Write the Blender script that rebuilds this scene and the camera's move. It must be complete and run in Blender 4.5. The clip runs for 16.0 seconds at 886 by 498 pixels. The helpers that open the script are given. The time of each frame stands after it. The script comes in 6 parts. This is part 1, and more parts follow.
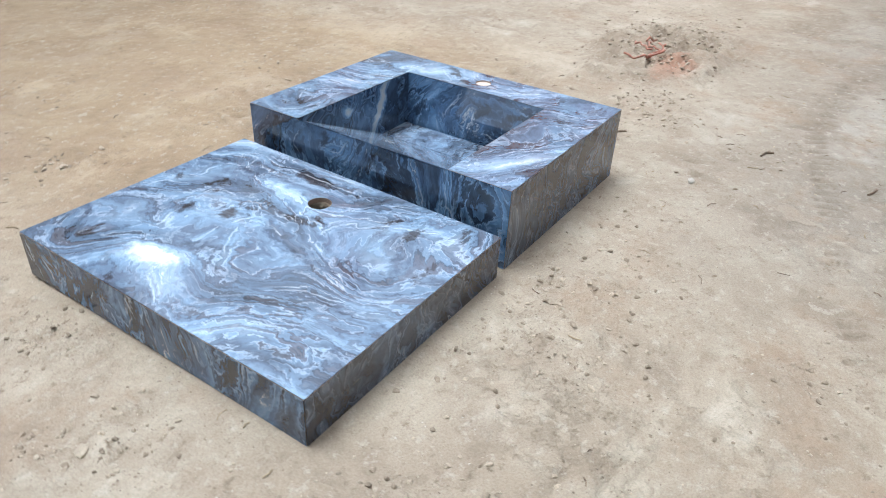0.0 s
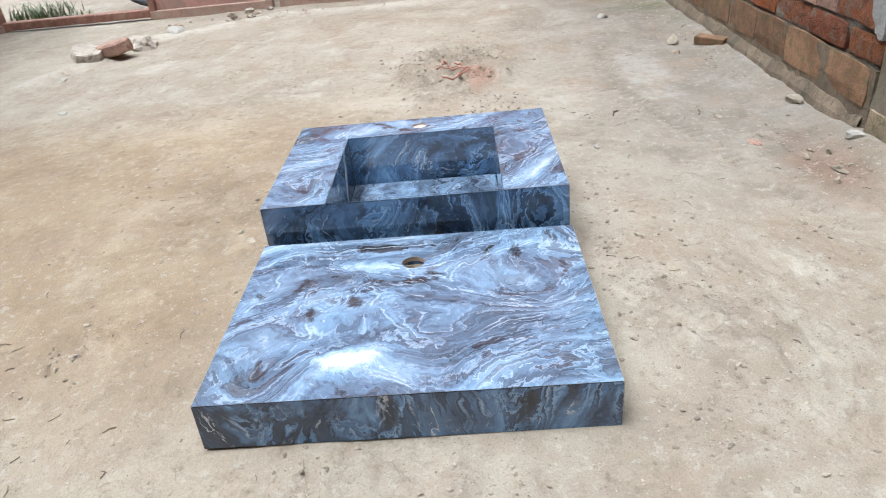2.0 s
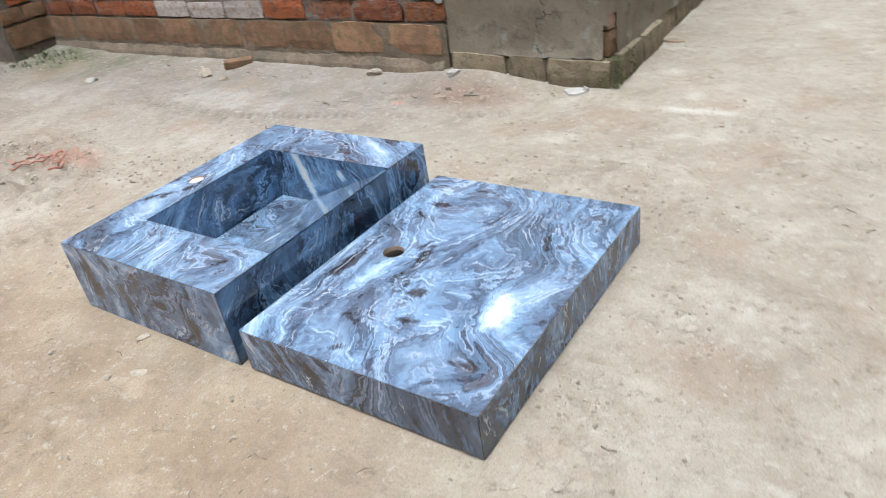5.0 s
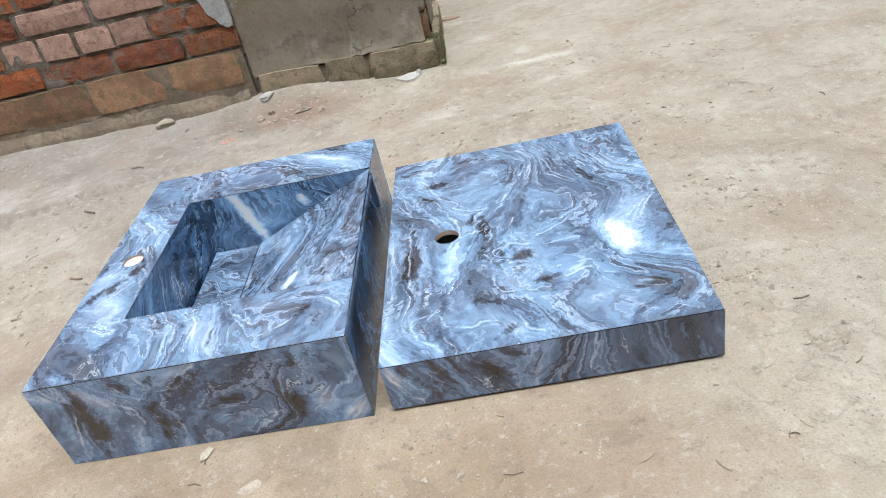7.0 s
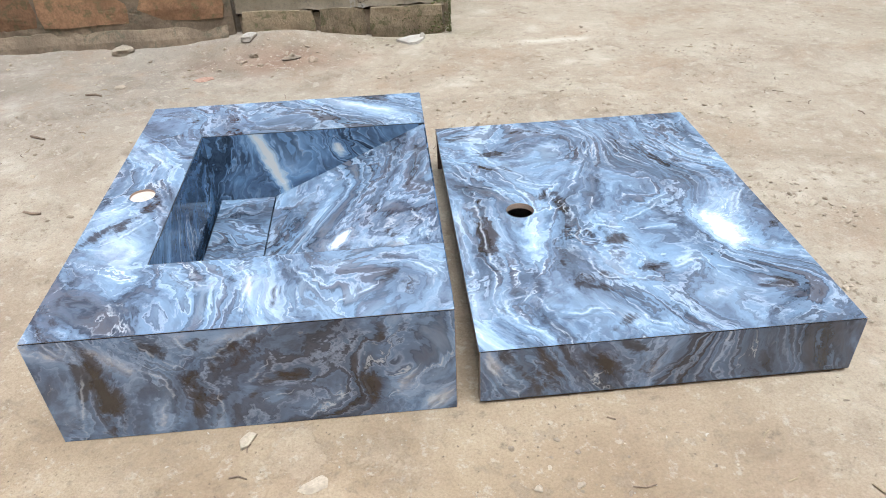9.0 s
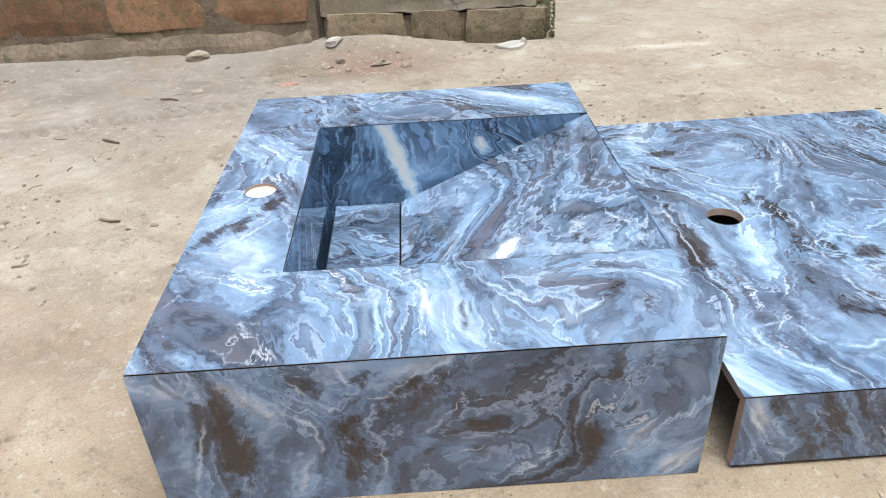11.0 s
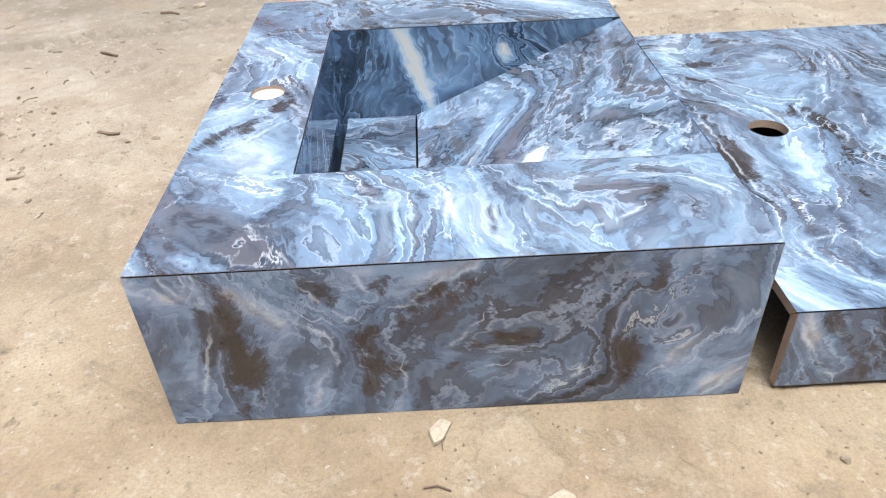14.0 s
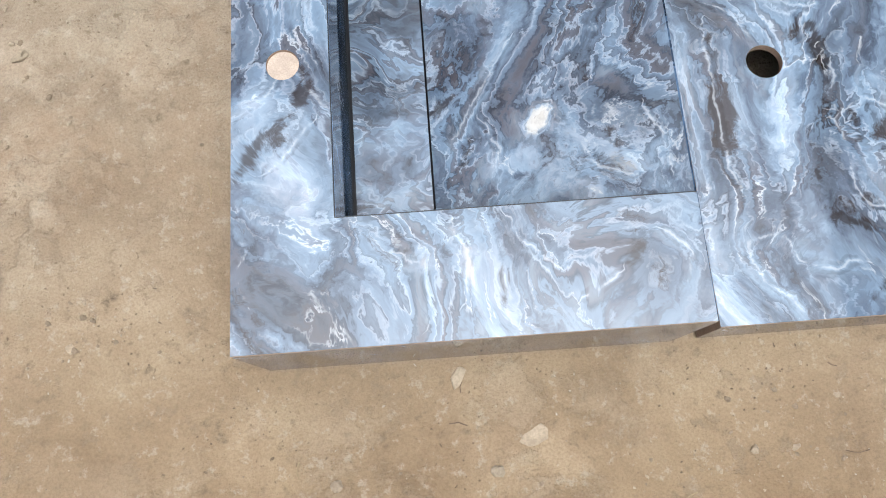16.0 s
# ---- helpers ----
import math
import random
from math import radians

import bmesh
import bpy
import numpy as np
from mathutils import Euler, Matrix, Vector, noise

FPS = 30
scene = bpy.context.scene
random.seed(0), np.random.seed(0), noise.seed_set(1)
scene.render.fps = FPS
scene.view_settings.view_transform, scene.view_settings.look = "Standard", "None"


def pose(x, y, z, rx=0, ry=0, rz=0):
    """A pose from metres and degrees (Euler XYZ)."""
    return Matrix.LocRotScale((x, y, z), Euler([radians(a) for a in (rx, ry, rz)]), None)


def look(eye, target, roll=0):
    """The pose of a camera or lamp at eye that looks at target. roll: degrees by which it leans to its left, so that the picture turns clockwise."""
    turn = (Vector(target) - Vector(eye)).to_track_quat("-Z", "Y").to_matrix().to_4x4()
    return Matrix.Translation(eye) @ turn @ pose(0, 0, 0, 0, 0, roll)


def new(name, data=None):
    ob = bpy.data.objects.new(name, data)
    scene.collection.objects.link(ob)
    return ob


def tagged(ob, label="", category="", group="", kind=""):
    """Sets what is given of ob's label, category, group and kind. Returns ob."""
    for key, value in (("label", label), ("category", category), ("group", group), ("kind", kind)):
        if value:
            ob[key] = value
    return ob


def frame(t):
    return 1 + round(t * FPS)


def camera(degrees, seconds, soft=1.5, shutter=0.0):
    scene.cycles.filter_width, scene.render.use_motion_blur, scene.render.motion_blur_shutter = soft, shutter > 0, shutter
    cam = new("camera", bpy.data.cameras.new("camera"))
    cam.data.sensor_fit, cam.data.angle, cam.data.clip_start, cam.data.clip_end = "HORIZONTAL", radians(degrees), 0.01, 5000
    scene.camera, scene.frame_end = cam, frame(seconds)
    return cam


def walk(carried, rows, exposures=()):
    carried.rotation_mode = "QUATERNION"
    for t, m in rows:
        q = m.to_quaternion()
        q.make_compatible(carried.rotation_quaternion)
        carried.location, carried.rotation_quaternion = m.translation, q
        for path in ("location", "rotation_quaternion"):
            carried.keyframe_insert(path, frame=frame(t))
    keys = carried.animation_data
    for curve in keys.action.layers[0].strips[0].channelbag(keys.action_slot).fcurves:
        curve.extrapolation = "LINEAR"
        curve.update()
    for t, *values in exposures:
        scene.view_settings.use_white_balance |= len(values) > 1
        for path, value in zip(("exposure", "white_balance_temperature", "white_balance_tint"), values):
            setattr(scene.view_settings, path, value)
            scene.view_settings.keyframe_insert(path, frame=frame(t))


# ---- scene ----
cam = camera(64.2, 16.0, soft=0.9, shutter=0.2)
PATH = [
    (0, (1.356, 1.051, 0.679), (-0.059, 0.14, -0.402), 2.8),
    (0.5, (1.502, 0.905, 0.712), (-0.085, 0.221, -0.293), -0.4),
    (1, (1.59, 0.776, 0.733), (-0.052, 0.255, -0.283), -4.6),
    (1.5, (1.624, 0.591, 0.73), (-0.048, 0.25, -0.312), -7.6),
    (2, (1.683, 0.42, 0.721), (-0.058, 0.315, -0.257), -6.1),
    (2.5, (1.684, 0.278, 0.732), (-0.05, 0.354, -0.262), -7.3),
    (3, (1.592, 0.14, 0.734), (-0.106, 0.399, -0.29), -7.6),
    (3.5, (1.545, -0.025, 0.742), (-0.083, 0.438, -0.324), -8.9),
    (4, (1.512, -0.196, 0.775), (0.0, 0.581, -0.278), -10.1),
    (4.2, (1.478, -0.251, 0.769), (0.025, 0.598, -0.311), -10.0),
    (4.5, (1.417, -0.329, 0.771), (-0.015, 0.606, -0.266), -10.9),
    (5, (1.346, -0.527, 0.747), (0.29, 0.819, -0.289), -9.5),
    (5.2, (1.309, -0.606, 0.762), (0.356, 0.796, -0.299), -11.0),
    (7.3, (0.624, -0.697, 0.71), (0.479, 0.972, -0.382), -13.2),
    (7.5, (0.59, -0.677, 0.707), (0.462, 0.996, -0.383), -12.6),
    (8, (0.498, -0.611, 0.669), (0.255, 1.033, -0.445), -9.8),
    (8.5, (0.441, -0.587, 0.647), (0.44, 1.066, -0.479), -2.9),
    (9, (0.406, -0.579, 0.639), (0.52, 1.054, -0.511), -2.1),
    (9.5, (0.341, -0.555, 0.651), (0.404, 1.093, -0.481), -3.0),
    (9.7, (0.307, -0.53, 0.632), (0.384, 1.124, -0.489), -3.9),
    (11.8, (0.22, -0.388, 0.417), (0.247, 1.323, -0.619), -2.0),
    (12, (0.215, -0.413, 0.396), (0.257, 1.275, -0.675), -1.4),
    (12.5, (0.212, -0.45, 0.385), (0.267, 1.267, -0.638), -0.9),
    (13, (0.216, -0.462, 0.377), (0.313, 1.292, -0.578), -0.7),
    (13.5, (0.213, -0.461, 0.391), (0.29, 1.267, -0.613), -1.4),
    (14, (0.217, -0.383, 0.444), (0.236, 1.226, -0.745), -2.6),
    (14.5, (0.247, -0.277, 0.527), (0.226, 0.974, -1.032), -3.0),
    (15, (0.238, -0.206, 0.626), (0.243, 0.614, -1.198), -0.8),
    (15.5, (0.219, -0.142, 0.737), (0.224, 0.499, -1.158), -3.0),
    (16, (0.203, -0.079, 0.808), (0.21, 0.416, -1.129), -3.4),
]

EXPOSURES = [(0, -0.57, 5510, 5.5), (3, -0.47, 5430, 5), (5, -0.49, 5440, 5.5), (7.5, -0.53, 5530, 5), (9, -0.45, 5680, 6), (11.5, -0.41, 5640, 6), (12, -0.33, 5630, 6), (12.5, -0.13, 5630, 5), (13.5, -0.11, 5670, 5), (14, -0.30, 5910, 7), (14.5, -0.38, 6030, 8), (15, -0.63, 6260, 9), (16, -0.88, 6210, 8)]
walk(cam, [(t, look(eye, target, roll)) for t, eye, target, roll in PATH], EXPOSURES)

# ---- sky and sun: a bright overcast day ----
world = bpy.data.worlds.new("overcast_sky")
scene.world = world
world.use_nodes = True
wn, wl = world.node_tree.nodes, world.node_tree.links
sky = wn.new("ShaderNodeTexSky")
sky.sky_type, sky.sun_disc = "NISHITA", False
sky.sun_elevation, sky.sun_rotation = radians(72), radians(154)
sky.air_density, sky.dust_density, sky.ozone_density = 1.0, 6.0, 1.0
grey = wn.new("ShaderNodeHueSaturation")
grey.inputs["Saturation"].default_value = 0.25
wl.new(sky.outputs[0], grey.inputs["Color"])
# an overcast sky is brightest overhead
up = wn.new("ShaderNodeTexCoord")
apart = wn.new("ShaderNodeSeparateXYZ")
wl.new(up.outputs["Generated"], apart.inputs[0])
lift = wn.new("ShaderNodeMapRange")
lift.inputs[1].default_value, lift.inputs[2].default_value, lift.inputs[3].default_value, lift.inputs[4].default_value = 0.0, 1.0, 1.7, 4.8
square = wn.new("ShaderNodeMath")
square.operation = "MULTIPLY"
wl.new(apart.outputs["Z"], square.inputs[0])
wl.new(apart.outputs["Z"], square.inputs[1])
wl.new(square.outputs[0], lift.inputs[0])
fourth, eighth, glare = (wn.new("ShaderNodeMath") for _ in range(3))
fourth.operation, eighth.operation, glare.operation = "MULTIPLY", "MULTIPLY", "MULTIPLY_ADD"
for node, source in ((fourth, square), (eighth, fourth)):
    wl.new(source.outputs[0], node.inputs[0])
    wl.new(source.outputs[0], node.inputs[1])
wl.new(eighth.outputs[0], glare.inputs[0])
glare.inputs[1].default_value = 4.2
wl.new(lift.outputs[0], glare.inputs[2])
dome = wn.new("ShaderNodeVectorMath")
dome.operation = "SCALE"
wl.new(grey.outputs[0], dome.inputs[0])
wl.new(glare.outputs[0], dome.inputs["Scale"])
wl.new(dome.outputs[0], wn["Background"].inputs["Color"])
wn["Background"].inputs["Strength"].default_value = 0.115
sun = new("sun", bpy.data.lights.new("sun", "SUN"))
sun.data.energy, sun.data.angle, sun.data.color = 0.5, radians(75), (1.0, 0.97, 0.92)
sun.matrix_world = look((1.5, -2.2, 8.5), (0.3, 0.3, 0.0))


# ---- node helpers ----
class Nodes:
    """Shortcuts for building one material's nodes."""

    def __init__(self, name):
        self.mat = bpy.data.materials.new(name)
        self.mat.use_nodes = True
        self.n, self.l = self.mat.node_tree.nodes, self.mat.node_tree.links
        self.bsdf = self.n["Principled BSDF"]

    def put(self, socket, value):
        if isinstance(value, bpy.types.NodeSocket):
            self.l.new(value, socket)
        elif isinstance(value, (tuple, list)) and len(value) == 3 and socket.type == "RGBA":
            socket.default_value = (*value, 1)
        else:
            socket.default_value = value

    def coord(self, which="Object"):
        return self.n.new("ShaderNodeTexCoord").outputs[which]

    def noise(self, vector, scale, detail=3.0, rough=0.5, distort=0.0, out=0):
        t = self.n.new("ShaderNodeTexNoise")
        self.put(t.inputs["Vector"], vector)
        t.inputs["Scale"].default_value, t.inputs["Detail"].default_value = scale, detail
        t.inputs["Roughness"].default_value, t.inputs["Distortion"].default_value = rough, distort
        return t.outputs[out]

    def cells(self, vector, scale, feature="F1", out="Distance"):
        t = self.n.new("ShaderNodeTexVoronoi")
        t.feature = feature
        self.put(t.inputs["Vector"], vector)
        t.inputs["Scale"].default_value = scale
        return t.outputs[out]

    def math(self, op, a, b=0.0, c=0.0, clamp=False):
        t = self.n.new("ShaderNodeMath")
        t.operation, t.use_clamp = op, clamp
        for s, v in zip(t.inputs, (a, b, c)):
            self.put(s, v)
        return t.outputs[0]

    def vec(self, op, a, b=(0, 0, 0), scale=None):
        t = self.n.new("ShaderNodeVectorMath")
        t.operation = op
        self.put(t.inputs[0], a)
        self.put(t.inputs[1], b)
        if scale is not None:
            self.put(t.inputs["Scale"], scale)
        return t.outputs["Value"] if op in ("LENGTH", "DOT_PRODUCT", "DISTANCE") else t.outputs[0]

    def mapping(self, vector, loc=(0, 0, 0), rot=(0, 0, 0), size=(1, 1, 1), kind="POINT"):
        t = self.n.new("ShaderNodeMapping")
        t.vector_type = kind
        self.put(t.inputs[0], vector)
        t.inputs[1].default_value, t.inputs[2].default_value, t.inputs[3].default_value = loc, [radians(a) for a in rot], size
        return t.outputs[0]

    def remap(self, value, a, b, c=0.0, d=1.0, smooth=True):
        t = self.n.new("ShaderNodeMapRange")
        t.interpolation_type = "SMOOTHSTEP" if smooth else "LINEAR"
        for k, v in zip((0, 1, 2, 3, 4), (value, a, b, c, d)):
            self.put(t.inputs[k], v)
        return t.outputs[0]

    def ramp(self, value, stops, mode="LINEAR"):
        t = self.n.new("ShaderNodeValToRGB")
        e = t.color_ramp.elements
        t.color_ramp.interpolation = mode
        for k, (pos, col) in enumerate(stops):
            el = e[k] if k < 2 else e.new(pos)
            el.position, el.color = pos, (*col, 1)
        self.put(t.inputs[0], value)
        return t.outputs[0]

    def mix(self, factor, a, b, mode="MIX"):
        t = self.n.new("ShaderNodeMix")
        t.data_type, t.blend_type = "RGBA", mode
        self.put(t.inputs[0], factor)
        self.put(t.inputs[6], a)
        self.put(t.inputs[7], b)
        return t.outputs[2]

    def bump(self, height, strength=0.3, distance=0.002):
        t = self.n.new("ShaderNodeBump")
        t.inputs["Strength"].default_value, t.inputs["Distance"].default_value = strength, distance
        self.put(t.inputs["Height"], height)
        self.put(self.bsdf.inputs["Normal"], t.outputs[0])

    def random(self):
        return self.n.new("ShaderNodeObjectInfo").outputs["Random"]

    def attribute(self, name, out="Color"):
        t = self.n.new("ShaderNodeAttribute")
        t.attribute_name = name
        return t.outputs[out]

    def split(self, colour):
        t = self.n.new("ShaderNodeSeparateColor")
        self.put(t.inputs[0], colour)
        return t.outputs

    def finish(self, colour, rough=0.8, metal=0.0, specular=0.5):
        self.put(self.bsdf.inputs["Base Color"], self.mix(1.0, colour, (0.8, 0.8, 0.8), "MULTIPLY"))
        self.put(self.bsdf.inputs["Roughness"], rough)
        self.put(self.bsdf.inputs["Metallic"], metal)
        self.put(self.bsdf.inputs["Specular IOR Level"], specular)
        return self.mat


# ---- materials ----
def marble(name, seed, patches=(), axis="z", turn=35.0, gain=0.0, cool=False, run=True):
    """Polished swirling blue, white and brown stone-look tile. patches: (u, v, ru, rv, degrees, light, brown) in the panel's plane."""
    k = Nodes(name)
    p = k.coord()
    base = k.mapping(p, (seed * 1.37, seed * -2.11, seed * 0.73))
    centre = (0.5, 0.5, 0.5)
    w1 = k.vec("SUBTRACT", k.noise(base, 4.2, 2, 0.5, out=1), centre)
    p1 = k.vec("ADD", base, k.vec("SCALE", w1, scale=0.22))
    w2 = k.vec("SUBTRACT", k.noise(p1, 14.0, 3, 0.6, out=1), centre)
    p2 = k.vec("ADD", p1, k.vec("SCALE", w2, scale=0.055))
    w3 = k.vec("SUBTRACT", k.noise(p2, 52.0, 4, 0.68, out=1), centre)
    p3 = k.vec("ADD", p2, k.vec("SCALE", w3, scale=0.013))
    placed = k.vec("ADD", p, k.vec("ADD", k.vec("SCALE", w1, scale=0.03), k.vec("ADD", k.vec("SCALE", w2, scale=0.050), k.vec("SCALE", w3, scale=0.016))))
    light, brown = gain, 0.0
    for u, v, ru, rv, a, lt, br in patches:
        if axis == "z":
            m = k.mapping(placed, (u, v, 0), (0, 0, a), (ru, rv, 9), "TEXTURE")
        elif axis == "y":
            m = k.mapping(placed, (u, 0, v), (0, -a, 0), (ru, 9, rv), "TEXTURE")
        else:
            m = k.mapping(placed, (0, u, v), (a, 0, 0), (9, ru, rv), "TEXTURE")
        mask = k.remap(k.vec("LENGTH", m), 1.45, 0.0)
        if lt:
            light = k.math("MULTIPLY_ADD", mask, lt, light)
        if br:
            brown = k.math("MULTIPLY_ADD", mask, br, brown)
    lean = (0, 0, turn) if axis == "z" else (0, turn, 0) if axis == "y" else (turn, 0, 0)
    wide = (0.85, 1.75, 1.4) if axis == "z" else (1.7, 1.4, 0.85) if axis == "y" else (1.4, 1.7, 0.85)
    shake = k.vec("ADD", k.vec("SCALE", w1, scale=0.05), k.vec("ADD", k.vec("SCALE", w2, scale=0.060), k.vec("SCALE", w3, scale=0.026)))
    if run:
        # the streaks follow the run of the pattern
        along_run = k.split(k.attribute("run"))
        edge = k.split(k.attribute("edge"))
        spread = k.n.new("ShaderNodeCombineXYZ")
        k.put(spread.inputs[0], k.math("MULTIPLY", along_run[0], 2.6))
        drawn = k.vec("ADD", k.vec("ADD", spread.outputs[0], k.vec("SCALE", base, scale=0.62)), k.vec("SCALE", shake, scale=1.5))
        light = k.math("ADD", k.math("MULTIPLY", k.remap(edge[0], 0.016, -0.002), 0.20 if axis == "y" else 0.10), light)
    else:
        drawn = k.mapping(p3, (0, 0, 0), lean, wide)
    # wide clouds, fine streaks, and a field whose contours make the agate bands
    cloud = k.noise(k.vec("ADD", drawn, (8, 2, 4)), 6.0, 4, 0.5, 0.3) if run else k.noise(p2, 6.2, 4, 0.5, 0.3)
    streak = k.noise(k.vec("ADD", drawn, (3, 1, 2)), 13.0 if run else 13.5, 5, 0.58, 0.3)
    field = k.noise(k.vec("ADD", drawn, (1.5, 5, 2)), 4.2 if run else 4.7, 5, 0.54, 0.3)
    if run:
        field = k.math("MULTIPLY_ADD", along_run[0], 1.6, field)
    field = k.math("ADD", k.math("MULTIPLY_ADD", light, 0.22, field), k.math("MULTIPLY", brown, -0.25))
    band = k.math("PINGPONG", k.math("MULTIPLY", field, 3.5 if run else 4.9), 1.0)
    dark, slate, steel, blue, pale = (0.018, 0.021, 0.030), (0.046, 0.058, 0.082), (0.120, 0.160, 0.216), (0.214, 0.312, 0.436), (0.50, 0.60, 0.73)
    # upright faces get darker browns than the tops, shade put into the colour
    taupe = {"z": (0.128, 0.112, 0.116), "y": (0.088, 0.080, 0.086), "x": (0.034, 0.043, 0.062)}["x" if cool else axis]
    drab, mid = [0.6 * a + 0.4 * b for a, b in zip(taupe, steel)], (0.160, 0.228, 0.320)
    bands = k.ramp(band, [(0.0, taupe), (1.0, steel), (0.05, drab), (0.095, slate), (0.125, dark), (0.155, mid), (0.23, blue), (0.27, pale), (0.305, slate), (0.34, steel), (0.41, mid),
                          (0.445, blue), (0.48, pale), (0.515, drab), (0.565, taupe), (0.60, dark), (0.635, blue), (0.70, mid), (0.745, pale), (0.785, slate), (0.83, drab), (0.865, slate), (0.90, blue), (0.95, mid)])
    # tone is raised on tops and lowered on sides, daylight painted into the tile
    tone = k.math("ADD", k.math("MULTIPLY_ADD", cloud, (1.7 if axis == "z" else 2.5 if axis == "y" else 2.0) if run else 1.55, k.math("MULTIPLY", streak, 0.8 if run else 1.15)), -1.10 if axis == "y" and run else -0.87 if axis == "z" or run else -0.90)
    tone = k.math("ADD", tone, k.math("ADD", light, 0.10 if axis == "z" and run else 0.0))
    veil = k.ramp(tone, [(0.0, dark), (1.0, (0.78, 0.78, 0.75)), (0.20, slate), (0.38, (0.088, 0.112, 0.152)), (0.54, (0.140, 0.190, 0.270)), (0.69, (0.245, 0.345, 0.465)), (0.86, (0.44, 0.55, 0.69))])
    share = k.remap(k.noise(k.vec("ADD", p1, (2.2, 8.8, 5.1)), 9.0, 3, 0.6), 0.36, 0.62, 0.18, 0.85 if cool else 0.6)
    colour = k.mix(share, veil, bands)
    colour = k.mix(k.remap(light, 0.20, 0.50, 0.0, 0.8), colour, veil)
    colour = k.mix(k.remap(streak, 0.30, 0.48, 0.55, 0.0), colour, k.mix(1.0, colour, (0.30, 0.30, 0.34), "MULTIPLY"))
    # side and front faces multiplied down to look shaded
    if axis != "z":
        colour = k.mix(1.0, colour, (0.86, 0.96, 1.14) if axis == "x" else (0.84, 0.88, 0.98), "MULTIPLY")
    # fronts and bowl walls get a further dark blue tint, painted shade
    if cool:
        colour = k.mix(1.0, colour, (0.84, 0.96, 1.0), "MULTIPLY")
    # mauve-brown clouds and dark brown pools
    mauve = k.remap(k.noise(k.vec("ADD", p2, (4.1, 2.7, 9.2)), 6.5, 4, 0.6, 0.5), 0.42, 0.62, 0.0, 0.2 if cool else 0.3 if axis == "x" else 0.38)
    mauve = k.math("MULTIPLY", mauve, k.remap(light, 0.1, 0.4, 1.0, 0.0))
    colour = k.mix(mauve, colour, k.mix(1.0, colour, (0.92, 0.76, 0.70), "MULTIPLY"))
    pool = k.remap(k.math("ADD", k.noise(k.vec("ADD", drawn, (7.7, 1.2, 3.3)), 10.0 if run else 13.0, 7, 0.72, 0.7), brown), 0.60, 0.72, 0.0, 0.85)
    colour = k.mix(pool, colour, k.mix(streak, (0.010, 0.013, 0.020), (0.034, 0.044, 0.062)) if cool else k.mix(streak, (0.016, 0.011, 0.009), (0.060, 0.042, 0.036)))
    if run:
        # brown smears and crinkled white veins along the run
        fray = k.math("ADD", k.math("MULTIPLY_ADD", streak, 0.042, -0.020), k.math("MULTIPLY_ADD", k.noise(p2, 60.0, 4, 0.7), 0.030, -0.015))
        smear = k.remap(k.math("ADD", edge[1], fray), 0.0030, -0.0040, 0.0, 0.75)
        colour = k.mix(smear, colour, k.mix(streak, (0.010, 0.013, 0.020), (0.034, 0.044, 0.062)) if cool else k.mix(streak, (0.012, 0.009, 0.008), (0.055, 0.040, 0.036)))
        bend = k.n.new("ShaderNodeSeparateXYZ")
        # ---- plain walls that close the place: a neighbour's wall beyond, others behind the camera; the east one is
        # added and the south house raised, unseen, to cut skylight ----
        k.put(bend.inputs[0], shake)
        off = k.math("ABSOLUTE", k.math("MULTIPLY_ADD", bend.outputs[0], 0.45, along_run[1]))
        broken = k.remap(k.noise(k.vec("ADD", p2, (1.2, 5.8, 3.1)), 30.0, 4, 0.65), 0.42, 0.56)
        line = k.math("MULTIPLY", k.math("MULTIPLY", k.remap(off, 0.0021, 0.0003), k.remap(along_run[2], 0.016, 0.010)), broken)
        colour = k.mix(k.math("MULTIPLY", line, 0.34 if axis == "z" else 0.36), colour, (0.74, 0.79, 0.85))
        rim = k.math("MULTIPLY", k.math("MULTIPLY", k.remap(k.math("ABSOLUTE", k.math("SUBTRACT", off, 0.0048)), 0.0028, 0.0008), k.remap(along_run[2], 0.016, 0.010)), broken)
        colour = k.mix(k.math("MULTIPLY", rim, 0.35), colour, k.mix(1.0, colour, (0.30, 0.28, 0.28), "MULTIPLY"))
    # rare cream patches
    colour = k.mix(k.remap(light, 0.50, 0.80, 0.0, 0.9), colour, (0.76, 0.72, 0.64))
    # thin crinkled white threads
    thread = k.math("PINGPONG", k.math("MULTIPLY_ADD", field, 6.5 if run else 9.0, 0.37), 0.5)
    where = k.remap(k.math("ADD", k.noise(k.vec("ADD", p2, (6.2, 0.8, 1.1)), 11.0, 4, 0.65), k.math("MULTIPLY", light, 0.2)), 0.52, 0.66)
    colour = k.mix(k.math("MULTIPLY", k.math("MULTIPLY", k.remap(thread, 0.055, 0.0), where), 0.5 if axis == "z" else 0.75 if cool else 0.5), colour, (0.80, 0.84, 0.88))
    rough = k.remap(k.noise(p, 4.0, 5, 0.65), 0.35, 0.75, 0.035, 0.085)
    k.bump(k.noise(p, 9.0, 2, 0.5), 0.02, 0.004)
    k.bsdf.inputs["IOR"].default_value = 1.68
    return k.finish(colour, rough, 0.0, 0.5)


